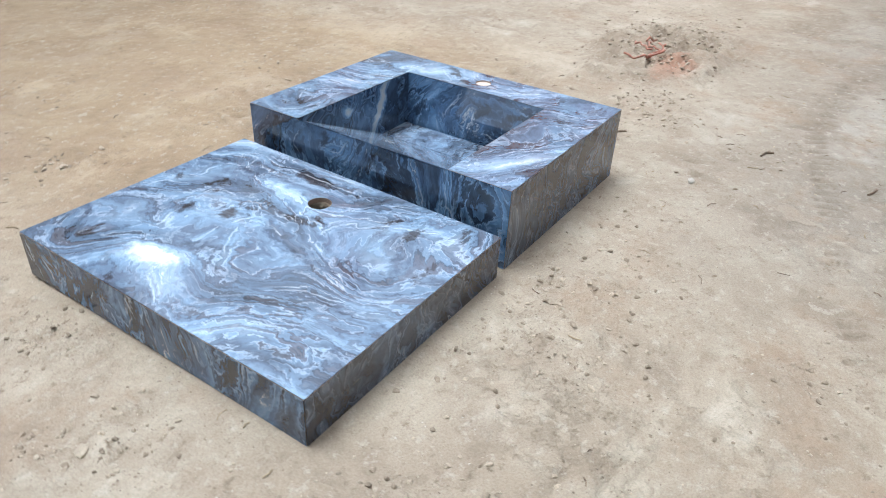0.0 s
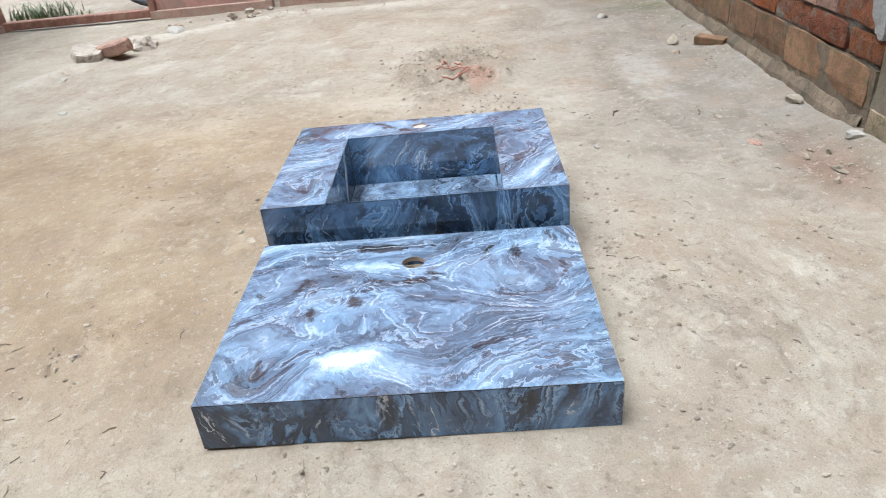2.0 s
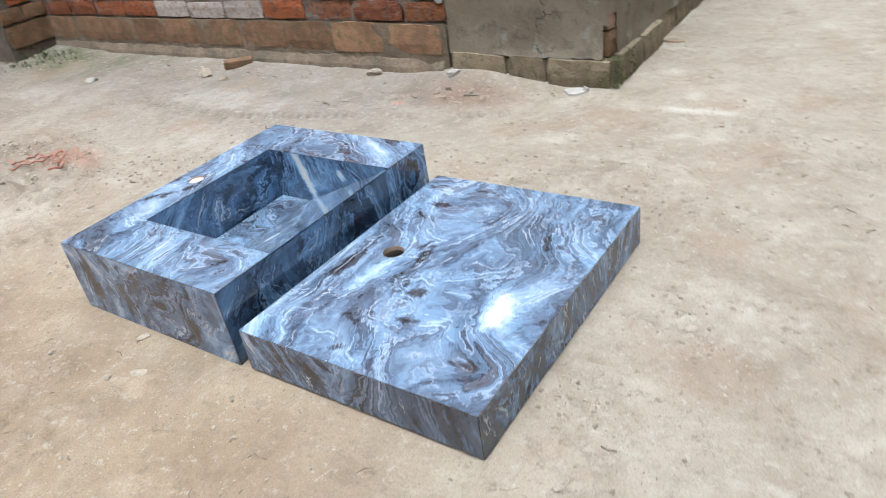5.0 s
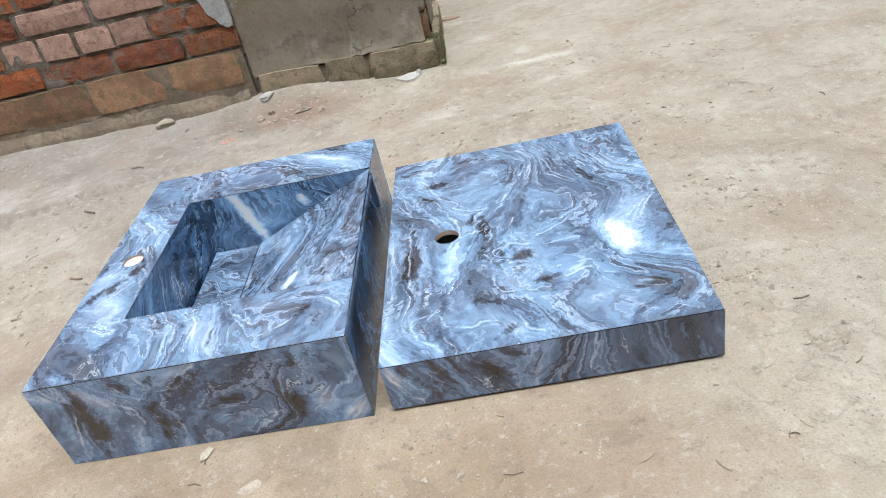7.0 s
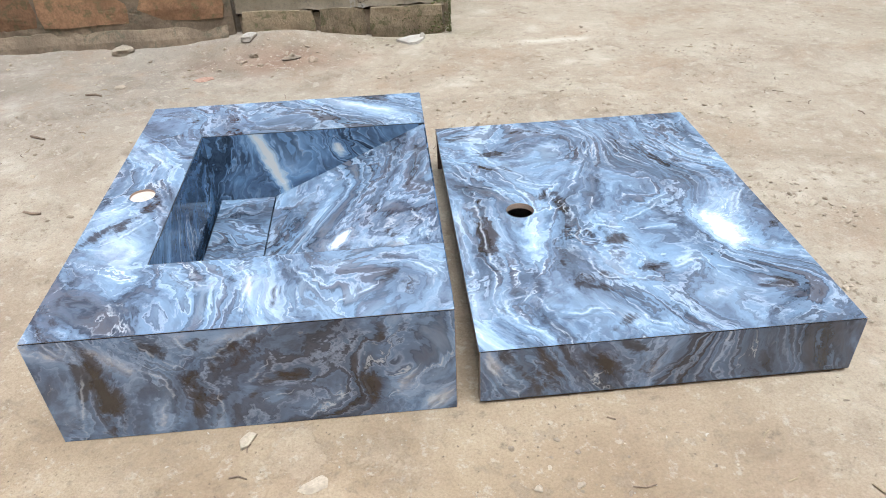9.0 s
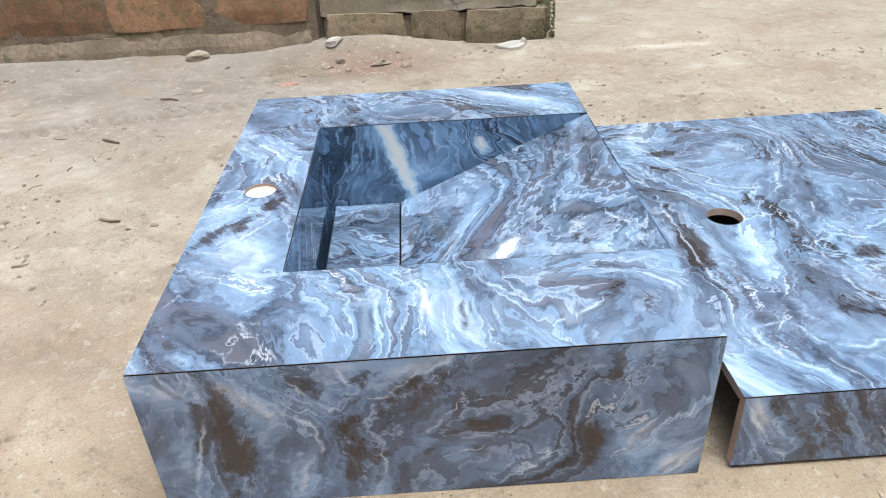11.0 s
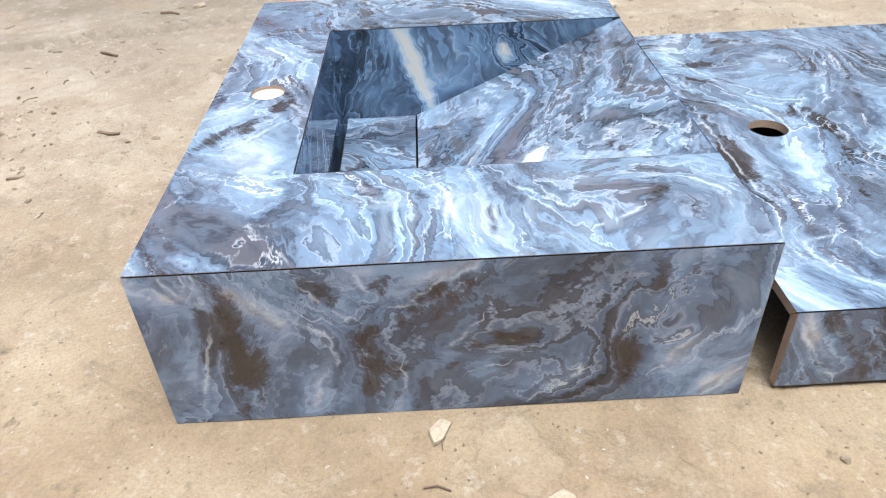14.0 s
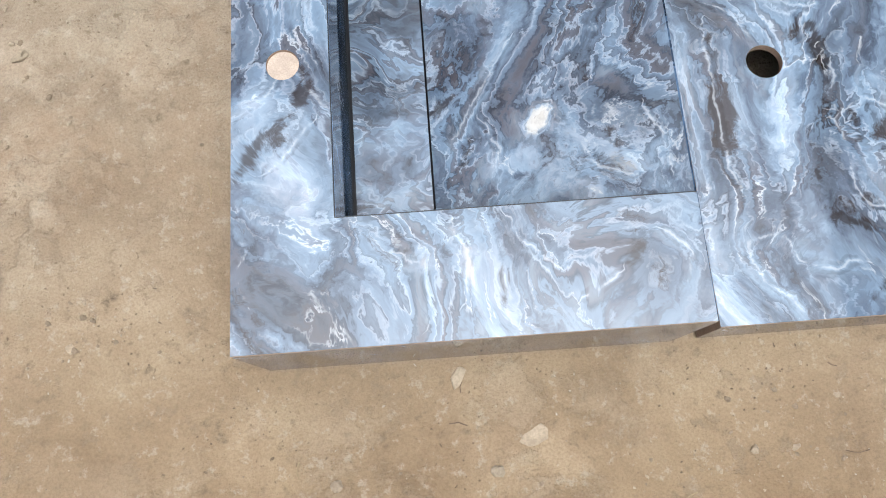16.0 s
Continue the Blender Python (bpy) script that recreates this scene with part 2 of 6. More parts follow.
def plain(name, colour, spread, scale, rough=0.8, bump=0.3, depth=0.001, metal=0.0, second=None, vary=0.0):
    """A matt surface with variation at two scales; second: a stain colour; vary: how far each piece differs."""
    k = Nodes(name)
    p = k.coord()
    if vary:
        p = k.vec("ADD", p, k.vec("SCALE", (3.1, 7.7, 5.3), scale=k.random()))
    big = k.noise(p, scale, 4, 0.6)
    small = k.noise(p, scale * 9, 4, 0.65)
    col = k.mix(k.remap(big, 0.3, 0.7), [c * (1 - spread) for c in colour], [c * (1 + spread) for c in colour])
    col = k.mix(k.remap(small, 0.35, 0.7, 0.0, 0.55), col, [c * 0.62 for c in colour])
    if second:
        col = k.mix(k.remap(k.noise(p, scale * 2.3, 5, 0.65, 0.5), 0.50, 0.66, 0.0, 0.85), col, second)
    if vary:
        v = k.random()
        col = k.mix(1.0, col, k.ramp(v, [(0.0, (1 - vary,) * 3), (1.0, (1 + vary,) * 3)]), "MULTIPLY")
    k.bump(k.math("ADD", k.math("MULTIPLY", big, 0.6), small), bump, depth)
    return k.finish(col, rough, metal, 0.3)


def ground_material():
    """Trodden sandy earth over cement: pale scuffs, damp patches, grit and pits."""
    k = Nodes("trodden_earth")
    p = k.coord()
    stain = k.split(k.attribute("stain"))
    bend = k.vec("ADD", p, k.vec("SCALE", k.vec("SUBTRACT", k.noise(p, 3.0, 3, 0.6, out=1), (0.5, 0.5, 0.5)), scale=0.12))
    big = k.noise(bend, 1.5, 4, 0.6, 0.3)
    mid = k.noise(bend, 6.0, 7, 0.68, 0.4)
    fine = k.noise(p, 45.0, 6, 0.72)
    grain = k.noise(p, 330.0, 3, 0.75)
    col = k.ramp(big, [(0.28, (0.345, 0.277, 0.200)), (0.72, (0.435, 0.362, 0.275))])
    col = k.mix(k.remap(mid, 0.45, 0.70, 0.0, 0.8), col, (0.482, 0.415, 0.317))
    col = k.mix(k.remap(mid, 0.47, 0.30, 0.0, 0.6), col, (0.275, 0.217, 0.158))
    scuff = k.noise(k.mapping(bend, (0, 0, 0), (0, 0, 25), (1.0, 1.5, 1.0)), 4.2, 6, 0.62, 0.3)
    pale = k.math("MAXIMUM", k.remap(scuff, 0.55, 0.72, 0.0, 0.6), k.math("MULTIPLY", stain[0], k.remap(mid, 0.3, 0.6, 0.35, 1.0)))
    col = k.mix(pale, col, (0.595, 0.520, 0.415))
    worn = k.remap(k.noise(k.vec("ADD", bend, (5.5, 3.1, 0)), 3.4, 7, 0.72, 0.5), 0.55, 0.69, 0.0, 0.6)
    col = k.mix(worn, col, (0.285, 0.212, 0.148))
    col = k.mix(k.math("MULTIPLY", stain[1], k.remap(mid, 0.25, 0.6, 1.0, 0.5)), col, (0.225, 0.168, 0.115))
    col = k.mix(stain[2], col, (0.40, 0.155, 0.085))
    col = k.mix(k.math("MULTIPLY", k.attribute("stain", "Alpha"), k.remap(mid, 0.3, 0.62, 1.0, 0.45)), col, (0.185, 0.180, 0.085))
    apart = k.n.new("ShaderNodeSeparateXYZ")
    k.put(apart.inputs[0], bend)
    ochre = k.math("MULTIPLY", k.remap(apart.outputs["Y"], 0.55, -0.25, 0.0, 0.75), k.math("MULTIPLY", k.remap(apart.outputs["X"], 1.3, 0.5), k.remap(apart.outputs["X"], -0.95, -0.35)))
    col = k.mix(ochre, col, k.mix(1.0, col, (0.86, 0.725, 0.555), "MULTIPLY"))
    greyer = k.math("MULTIPLY", k.remap(apart.outputs["Y"], 0.45, 1.15), k.remap(apart.outputs["X"], 0.55, -0.30))
    col = k.mix(greyer, col, k.mix(1.0, col, (0.75, 0.775, 0.82), "MULTIPLY"))
    speck = k.math("MULTIPLY", k.remap(fine, 0.54, 0.70), k.remap(k.noise(bend, 8.0, 4, 0.65), 0.40, 0.62, 0.15, 0.95))
    col = k.mix(speck, col, (0.205, 0.155, 0.105))
    col = k.mix(k.remap(fine, 0.46, 0.33, 0.0, 0.5), col, (0.54, 0.48, 0.39))
    warp = k.vec("ADD", p, k.vec("SCALE", k.noise(p, 30, 2, out=1), scale=0.03))
    grit = k.math("MULTIPLY", k.remap(k.cells(warp, 95.0), 0.16, 0.07), k.remap(k.noise(bend, 6.0, 4, 0.6), 0.46, 0.60))
    col = k.mix(k.math("MULTIPLY", grit, 0.75), col, (0.135, 0.10, 0.072))
    chips = k.math("MULTIPLY", k.remap(k.cells(k.vec("ADD", warp, (3.3, 1.7, 0)), 60.0), 0.12, 0.05), k.remap(k.noise(bend, 9.0, 3), 0.54, 0.64))
    col = k.mix(k.math("MULTIPLY", chips, 0.85), col, (0.60, 0.55, 0.47))
    smudge = k.math("MULTIPLY", k.remap(k.noise(k.vec("ADD", p, (7.7, 2.9, 0)), 3.6, 7, 0.70), 0.50, 0.66), k.remap(fine, 0.3, 0.6, 0.5, 1.0))
    col = k.mix(k.math("MULTIPLY", smudge, 0.6), col, (0.335, 0.240, 0.160))
    # thin trodden crusts that have flaked off in places
    where = k.remap(k.noise(k.vec("ADD", bend, (9.1, 4.4, 0)), 2.3, 4, 0.6), 0.38, 0.62)
    crust = k.math("MULTIPLY", k.remap(k.noise(k.vec("ADD", p, (2.2, 7.3, 0)), 9.0, 8, 0.72), 0.490, 0.540), where)
    scale = k.math("MULTIPLY", k.remap(k.noise(k.vec("ADD", p, (6.6, 1.9, 0)), 24.0, 6, 0.70), 0.575, 0.610), k.remap(where, 0.0, 1.0, 0.9, 0.35))
    col = k.mix(k.math("MULTIPLY", crust, 0.20), col, (0.500, 0.422, 0.322))
    col = k.mix(k.math("MULTIPLY", scale, 0.45), col, (0.285, 0.222, 0.160))
    col = k.mix(k.remap(grain, 0.35, 0.72, 0.0, 0.5), col, k.mix(1.0, col, (0.62, 0.60, 0.57), "MULTIPLY"))
    h = k.math("MULTIPLY_ADD", mid, 2.2, k.math("MULTIPLY_ADD", fine, 0.8, k.math("MULTIPLY", grain, 0.2)))
    h = k.math("MULTIPLY_ADD", grit, -0.35, k.math("MULTIPLY_ADD", chips, 0.25, h))
    h = k.math("MULTIPLY_ADD", crust, 0.36, k.math("MULTIPLY_ADD", scale, -0.22, h))
    k.bump(h, 0.7, 0.009)
    return k.finish(col, 0.92, 0.0, 0.2)


def brick_material():
    """Fired brick, each of its own red, with flaked faces, soot and smears of mud."""
    k = Nodes("red_brick")
    p = k.vec("ADD", k.coord(), k.vec("SCALE", (3.1, 7.7, 5.3), scale=k.random()))
    big, mid, fine = k.noise(p, 14.0, 4, 0.6, 0.4), k.noise(p, 38.0, 5, 0.68, 0.4), k.noise(p, 190.0, 3, 0.7)
    col = k.ramp(k.random(), [(0.0, (0.23, 0.080, 0.040)), (1.0, (0.34, 0.140, 0.060)), (0.35, (0.52, 0.160, 0.050)), (0.7, (0.285, 0.108, 0.052))])
    col = k.mix(k.remap(big, 0.46, 0.66, 0.0, 0.45), col, (0.42, 0.185, 0.10))
    col = k.mix(k.remap(mid, 0.50, 0.64, 0.0, 0.8), col, (0.135, 0.072, 0.050))
    col = k.mix(k.remap(k.noise(k.vec("ADD", p, (2, 9, 4)), 20.0, 5, 0.66, 0.5), 0.53, 0.66, 0.0, 0.75), col, (0.25, 0.185, 0.135))
    col = k.mix(k.remap(fine, 0.45, 0.7, 0.0, 0.5), col, k.mix(1.0, col, (0.6, 0.56, 0.54), "MULTIPLY"))
    k.bump(k.math("ADD", k.math("MULTIPLY", mid, 1.2), k.math("MULTIPLY", fine, 0.4)), 1.0, 0.009)
    return k.finish(k.mix(1.0, col, (0.86, 0.84, 0.82), "MULTIPLY"), 0.94, 0.0, 0.2)


def plaster_material():
    """Grey cement plaster with water stains, mossy smears and thin dark cracks."""
    k = Nodes("cement_plaster")
    p = k.coord()
    bend = k.vec("ADD", p, k.vec("SCALE", k.vec("SUBTRACT", k.noise(p, 9.0, 5, 0.7, out=1), (0.5, 0.5, 0.5)), scale=0.11))
    big, mid, fine = k.noise(bend, 4.0, 5, 0.6), k.noise(bend, 17.0, 5, 0.65), k.noise(p, 120.0, 4, 0.7)
    col = k.ramp(big, [(0.3, (0.160, 0.128, 0.084)), (0.7, (0.262, 0.218, 0.155))])
    col = k.mix(k.remap(mid, 0.52, 0.68, 0.0, 0.7), col, (0.120, 0.104, 0.080))
    col = k.mix(k.remap(k.noise(k.vec("ADD", bend, (3, 7, 1)), 6.0, 4, 0.6), 0.55, 0.70, 0.0, 0.6), col, (0.200, 0.140, 0.078))
    col = k.mix(k.remap(k.noise(k.vec("ADD", bend, (1, 2, 8)), 11.0, 4, 0.6), 0.58, 0.68, 0.0, 0.6), col, (0.34, 0.325, 0.285))
    crack = k.math("MULTIPLY", k.remap(k.cells(bend, 9.0, "DISTANCE_TO_EDGE"), 0.011, 0.003), k.remap(k.noise(k.vec("ADD", p, (5, 5, 2)), 7.0, 3), 0.56, 0.63))
    col = k.mix(k.math("MULTIPLY", crack, 0.9), col, (0.035, 0.029, 0.022))
    col = k.mix(k.remap(fine, 0.4, 0.7, 0.0, 0.4), col, k.mix(1.0, col, (0.6, 0.6, 0.58), "MULTIPLY"))
    k.bump(k.math("MULTIPLY_ADD", crack, -2.0, k.math("ADD", mid, k.math("MULTIPLY", fine, 0.4))), 0.8, 0.004)
    return k.finish(col, 0.94, 0.0, 0.2)


EARTH = ground_material()
TILE_BODY = plain("terracotta_tile_body", (0.50, 0.365, 0.275), 0.10, 60, 0.9, 0.3, 0.0006)
MOSS = plain("damp_moss", (0.120, 0.118, 0.045), 0.35, 60, 0.9, 0.6, 0.002)
RAW_CLAY = plain("raw_tile_back", (0.58, 0.48, 0.40), 0.10, 60, 0.9, 0.3, 0.0006)
JOINT = plain("dark_epoxy_joint", (0.022, 0.024, 0.028), 0.2, 90, 0.45, 0.2, 0.0004)
INSIDE = plain("raw_tile_underside", (0.16, 0.10, 0.075), 0.2, 40, 0.95, 0.4, 0.001)
BRICK = brick_material()
BRICK_PALE = plain("weathered_pale_brick", (0.42, 0.26, 0.19), 0.22, 26, 0.95, 0.9, 0.004, second=(0.25, 0.13, 0.09), vary=0.2)
BRICK_MOSSY = plain("mossy_base_brick", (0.265, 0.150, 0.080), 0.3, 16, 0.95, 0.9, 0.004, second=(0.150, 0.122, 0.060), vary=0.2)
BRICK_PLINTH = plain("green_stained_plinth_brick", (0.28, 0.215, 0.135), 0.25, 18, 0.95, 0.9, 0.004, second=(0.125, 0.120, 0.055), vary=0.2)
BRICK_CHALK = plain("flaking_whitewashed_brick", (0.47, 0.40, 0.34), 0.2, 26, 0.95, 0.9, 0.004, second=(0.26, 0.16, 0.11), vary=0.15)
MORTAR = plain("grey_mud_mortar", (0.190, 0.155, 0.118), 0.3, 14, 0.97, 1.0, 0.006, second=(0.125, 0.095, 0.066))
BASE_MORTAR = plain("brown_base_mortar", (0.225, 0.168, 0.112), 0.3, 9, 0.97, 1.0, 0.005, second=(0.115, 0.105, 0.068))
PLASTER = plaster_material()
FLAKE = plain("pale_grey_plaster", (0.40, 0.38, 0.35), 0.15, 18, 0.95, 0.6, 0.003, second=(0.28, 0.26, 0.23))
GATE_RED = plain("faded_red_gate_paint", (0.70, 0.30, 0.24), 0.14, 5, 0.55, 0.15, 0.001, second=(0.46, 0.25, 0.20))
GATE_DUSTY = plain("dusty_pink_gate_paint", (0.64, 0.37, 0.30), 0.12, 4, 0.7, 0.15, 0.001, second=(0.43, 0.31, 0.25))
GATE_FOOT = plain("earth_dusted_gate_rail", (0.50, 0.325, 0.25), 0.15, 9, 0.85, 0.3, 0.001, second=(0.46, 0.37, 0.28))
RUST = plain("rusty_steel", (0.34, 0.165, 0.115), 0.25, 14, 0.75, 0.5, 0.001, second=(0.36, 0.25, 0.18))


# ---- mesh helpers ----
def part(name, bm, materials, parent=None, label="", smooth=False, at=None):
    """Links a bmesh as one mesh object, under a thing or a part if one is given."""
    bmesh.ops.recalc_face_normals(bm, faces=bm.faces)
    me = bpy.data.meshes.new(name)
    bm.to_mesh(me)
    bm.free()
    for m in materials if isinstance(materials, (list, tuple)) else [materials]:
        me.materials.append(m)
    if smooth:
        me.polygons.foreach_set("use_smooth", [True] * len(me.polygons))
    ob = new(name, me)
    if at is not None:
        ob.matrix_basis = at
    if parent:
        ob.parent = parent
    return tagged(ob, label)


def empty(name, m, label, category, group=""):
    ob = new(name)
    ob.empty_display_size = 0.05
    ob.matrix_basis = m
    return tagged(ob, label, category, group)


def box(bm, lo, hi, bevel=0.0, m=None, material=0):
    made = bmesh.ops.create_cube(bm, size=1)["verts"]
    for v in made:
        v.co = Vector([(a + b) / 2 + c * (b - a) for a, b, c in zip(lo, hi, v.co)])
    if m is not None:
        bmesh.ops.transform(bm, matrix=m, verts=made)
    faces = {f for v in made for f in v.link_faces}
    for f in faces:
        f.material_index = material
    if bevel:
        edges = list({e for v in made for e in v.link_edges})
        bmesh.ops.bevel(bm, geom=edges, offset=bevel, segments=1, affect="EDGES", profile=0.5)
    return bm


def tube(bm, points, radius, sides=8, closed=False, ends=True):
    """A round bar along points; radius: one number or one for each point."""
    pts = [Vector(p) for p in points]
    n = len(pts)
    radii = radius if isinstance(radius, (list, tuple)) else [radius] * n
    rings, up = [], None
    for i, p in enumerate(pts):
        a, b = pts[(i - 1) % n] if closed or i else p, pts[(i + 1) % n] if closed or i < n - 1 else p
        d = (b - a).normalized()
        if up is None:
            up = d.orthogonal().normalized()
        up = (up - d * up.dot(d)).normalized()
        side = d.cross(up)
        rings.append([bm.verts.new(p + radii[i] * (math.cos(2 * math.pi * k / sides) * up + math.sin(2 * math.pi * k / sides) * side)) for k in range(sides)])
    for i in range(n if closed else n - 1):
        r, q = rings[i], rings[(i + 1) % n]
        for k in range(sides):
            bm.faces.new((r[k], r[(k + 1) % sides], q[(k + 1) % sides], q[k]))
    if ends and not closed:
        bm.faces.new(rings[0][::-1])
        bm.faces.new(rings[-1])
    return bm


def circle(u, v, r, n=40):
    return [(u + r * math.cos(2 * math.pi * k / n), v + r * math.sin(2 * math.pi * k / n)) for k in range(n)]


def tile_panel(outer, inner, place, thick, holes=(), glazed=()):
    """A tile cut to the polygon outer on its glazed face and to inner on its raw back (mitred where they differ).
    place(u, v, d) gives the point d metres behind the face. Material 0: face, 1: raw body, 2: raw back."""
    bm = bmesh.new()
    loops = [(outer, inner)] + [(h, h) for h in holes]
    front, edges_f, edges_b = [], [], []
    for top, bottom in loops:
        tv = [bm.verts.new(place(u, v, 0.0)) for u, v in top]
        bv = [bm.verts.new(place(u, v, thick)) for u, v in bottom]
        n = len(tv)
        for i in range(n):
            j = (i + 1) % n
            f = bm.faces.new((tv[i], tv[j], bv[j], bv[i]))
            f.material_index = 0 if top is outer and i in glazed else 1
        edges_f += [bm.edges.get((tv[i], tv[(i + 1) % n])) for i in range(n)]
        edges_b += [bm.edges.get((bv[i], bv[(i + 1) % n])) for i in range(n)]
    for edges, index in ((edges_f, 0), (edges_b, 2)):
        done = bmesh.ops.triangle_fill(bm, use_beauty=True, use_dissolve=False, edges=edges)
        for g in done["geom"]:
            if isinstance(g, bmesh.types.BMFace):
                g.material_index = index
    return bm


# how the pattern runs on each tile: half width, then a line of places on its face
SLAB_TOP_PALE = (
    (0.0022, (0.175, 0.285), (0.168, 0.228), (0.173, 0.186), (0.167, 0.141), (0.181, 0.119), (0.2, 0.119)),
    (0.0015, (0.166, 0.226), (0.204, 0.241), (0.229, 0.231)),
    (0.0018, (0.052, 0.089), (0.083, 0.091), (0.102, 0.065), (0.131, 0.053), (0.157, 0.057)),
    (0.0014, (0.043, 0.11), (0.041, 0.073), (0.056, 0.043), (0.079, 0.025), (0.084, 0.012)),
    (0.0014, (0.248, 0.254), (0.291, 0.28), (0.33, 0.315)),
    (0.0014, (0.265, 0.227), (0.306, 0.227), (0.321, 0.199)),
    (0.0014, (0.442, 0.308), (0.409, 0.252), (0.426, 0.259)),
    (0.0014, (0.459, 0.064), (0.44, 0.036), (0.413, 0.018)),
    (0.0018, (0.004, 0.435), (0.034, 0.389), (0.069, 0.359), (0.093, 0.329)),
    (0.0016, (0.113, 0.385), (0.143, 0.363), (0.17, 0.363)),
    (0.0014, (0.038, 0.348), (0.035, 0.261), (0.043, 0.183), (0.047, 0.145)),
    (0.0014, (0.248, 0.475), (0.217, 0.423), (0.195, 0.366), (0.165, 0.329)),
    (0.0014, (0.059, 0.504), (0.086, 0.43), (0.118, 0.399)),
    (0.0030, (0.196, 0.062), (0.206, 0.031), (0.236, 0.011)),
    (0.0014, (0.275, 0.133), (0.315, 0.147), (0.342, 0.124)),
    (0.0014, (0.292, 0.505), (0.3, 0.451), (0.332, 0.406)),
)
SLAB_TOP_DARK = (
    (0.0045, (0.184, 0.229), (0.188, 0.184), (0.232, 0.178), (0.231, 0.211)),
    (0.0050, (0.142, 0.108), (0.187, 0.094)),
    (0.0045, (0.225, 0.127), (0.269, 0.144)),
    (0.0060, (0.164, 0.339), (0.167, 0.292)),
    (0.0070, (0.061, 0.482), (0.094, 0.481)),
    (0.0050, (0.045, 0.339), (0.038, 0.264), (0.048, 0.216)),
    (0.0060, (0.015, 0.545), (0.059, 0.561)),
    (0.0060, (0.132, 0.559), (0.189, 0.56)),
    (0.0040, (0.417, 0.191), (0.462, 0.22)),
    (0.0045, (0.366, 0.076), (0.395, 0.072)),
    (0.0060, (0.161, 0.017), (0.193, 0.041)),
    (0.0030, (0.156, 0.244), (0.134, 0.205), (0.134, 0.152)),
)
BASIN_TOP_PALE = (
    (0.0016, (-0.005, 0.124), (0.012, 0.101), (0.004, 0.081), (0.017, 0.05)),
    (0.0018, (0.147, 0.1), (0.161, 0.084), (0.185, 0.072), (0.189, 0.041), (0.184, 0.022)),
    (0.0018, (0.219, 0.11), (0.233, 0.08), (0.222, 0.04)),
    (0.0060, (0.273, 0.116), (0.288, 0.093), (0.313, 0.07)),
    (0.0040, (0.337, 0.035), (0.367, 0.053)),
    (0.0015, (0.42, 0.087), (0.443, 0.07), (0.433, 0.04)),
    (0.0015, (0.007, 0.249), (0.035, 0.264), (0.05, 0.292)),
    (0.0015, (0.04, 0.184), (0.064, 0.212), (0.08, 0.229)),
    (0.0018, (0.055, 0.496), (0.082, 0.452), (0.146, 0.436)),
    (0.0015, (0.121, 0.591), (0.165, 0.556), (0.189, 0.588)),
    (0.0015, (0.201, 0.574), (0.279, 0.55), (0.355, 0.508)),
    (0.0014, (0.046, 0.324), (0.103, 0.241), (0.108, 0.187)),
    (0.0014, (0.031, 0.431), (0.075, 0.37), (0.078, 0.319)),
)
BASIN_TOP_DARK = (
    (0.0090, (0.008, 0.177), (0.028, 0.214), (0.053, 0.23), (0.078, 0.268)),
    (0.0050, (0.383, 0.063), (0.399, 0.078)),
    (0.0035, (0.152, 0.116), (0.171, 0.094)),
    (0.0030, (0.258, 0.064), (0.258, 0.033)),
    (0.0050, (0.041, 0.52), (0.084, 0.535)),
    (0.0050, (0.355, 0.526), (0.411, 0.506)),
    (0.0040, (0.068, 0.297), (0.089, 0.272)),
)
SLOPE_PALE = (
    (0.0018, (0.336, 0.256), (0.354, 0.223), (0.375, 0.178), (0.402, 0.162)),
    (0.0018, (0.222, 0.232), (0.246, 0.276), (0.272, 0.317), (0.298, 0.347)),
    (0.0014, (0.26, 0.257), (0.273, 0.218), (0.263, 0.195)),
    (0.0014, (0.429, 0.227), (0.443, 0.197), (0.443, 0.162)),
)
SLOPE_DARK = (
    (0.0050, (0.202, 0.278), (0.229, 0.297)),
    (0.0060, (0.388, 0.211), (0.4, 0.188)),
    (0.0040, (0.245, 0.241), (0.237, 0.21)),
    (0.0040, (0.372, 0.293), (0.373, 0.256)),
)
BASIN_SIDE_PALE = (
    (0.0018, (0.115, 0.138), (0.129, 0.121), (0.144, 0.105), (0.15, 0.103)),
    (0.0018, (0.16, 0.148), (0.167, 0.129), (0.176, 0.119)),
    (0.0014, (0.046, 0.141), (0.051, 0.117), (0.035, 0.053), (0.035, 0.03), (0.025, 0.007)),
    (0.0040, (0.133, 0.081), (0.136, 0.059), (0.121, 0.038), (0.113, 0.015)),
    (0.0016, (0.184, 0.042), (0.182, 0.012), (0.176, 0.003)),
    (0.0014, (0.323, 0.068), (0.321, 0.046)),
    (0.0035, (0.284, 0.007), (0.306, 0.022), (0.324, 0.034)),
    (0.0040, (0.408, 0.068), (0.394, 0.056), (0.384, 0.038)),
    (0.0030, (0.449, 0.034), (0.435, 0.015), (0.425, 0.005)),
    (0.0014, (0.22, 0.071), (0.233, 0.081), (0.242, 0.093)),
    (0.0018, (0.246, 0.042), (0.26, 0.048)),
    (0.0018, (0.071, 0.13), (0.098, 0.103), (0.13, 0.091)),
    (0.0014, (0.025, 0.144), (0.039, 0.124), (0.046, 0.119)),
    (0.0014, (0.191, 0.119), (0.217, 0.137), (0.241, 0.148)),
)
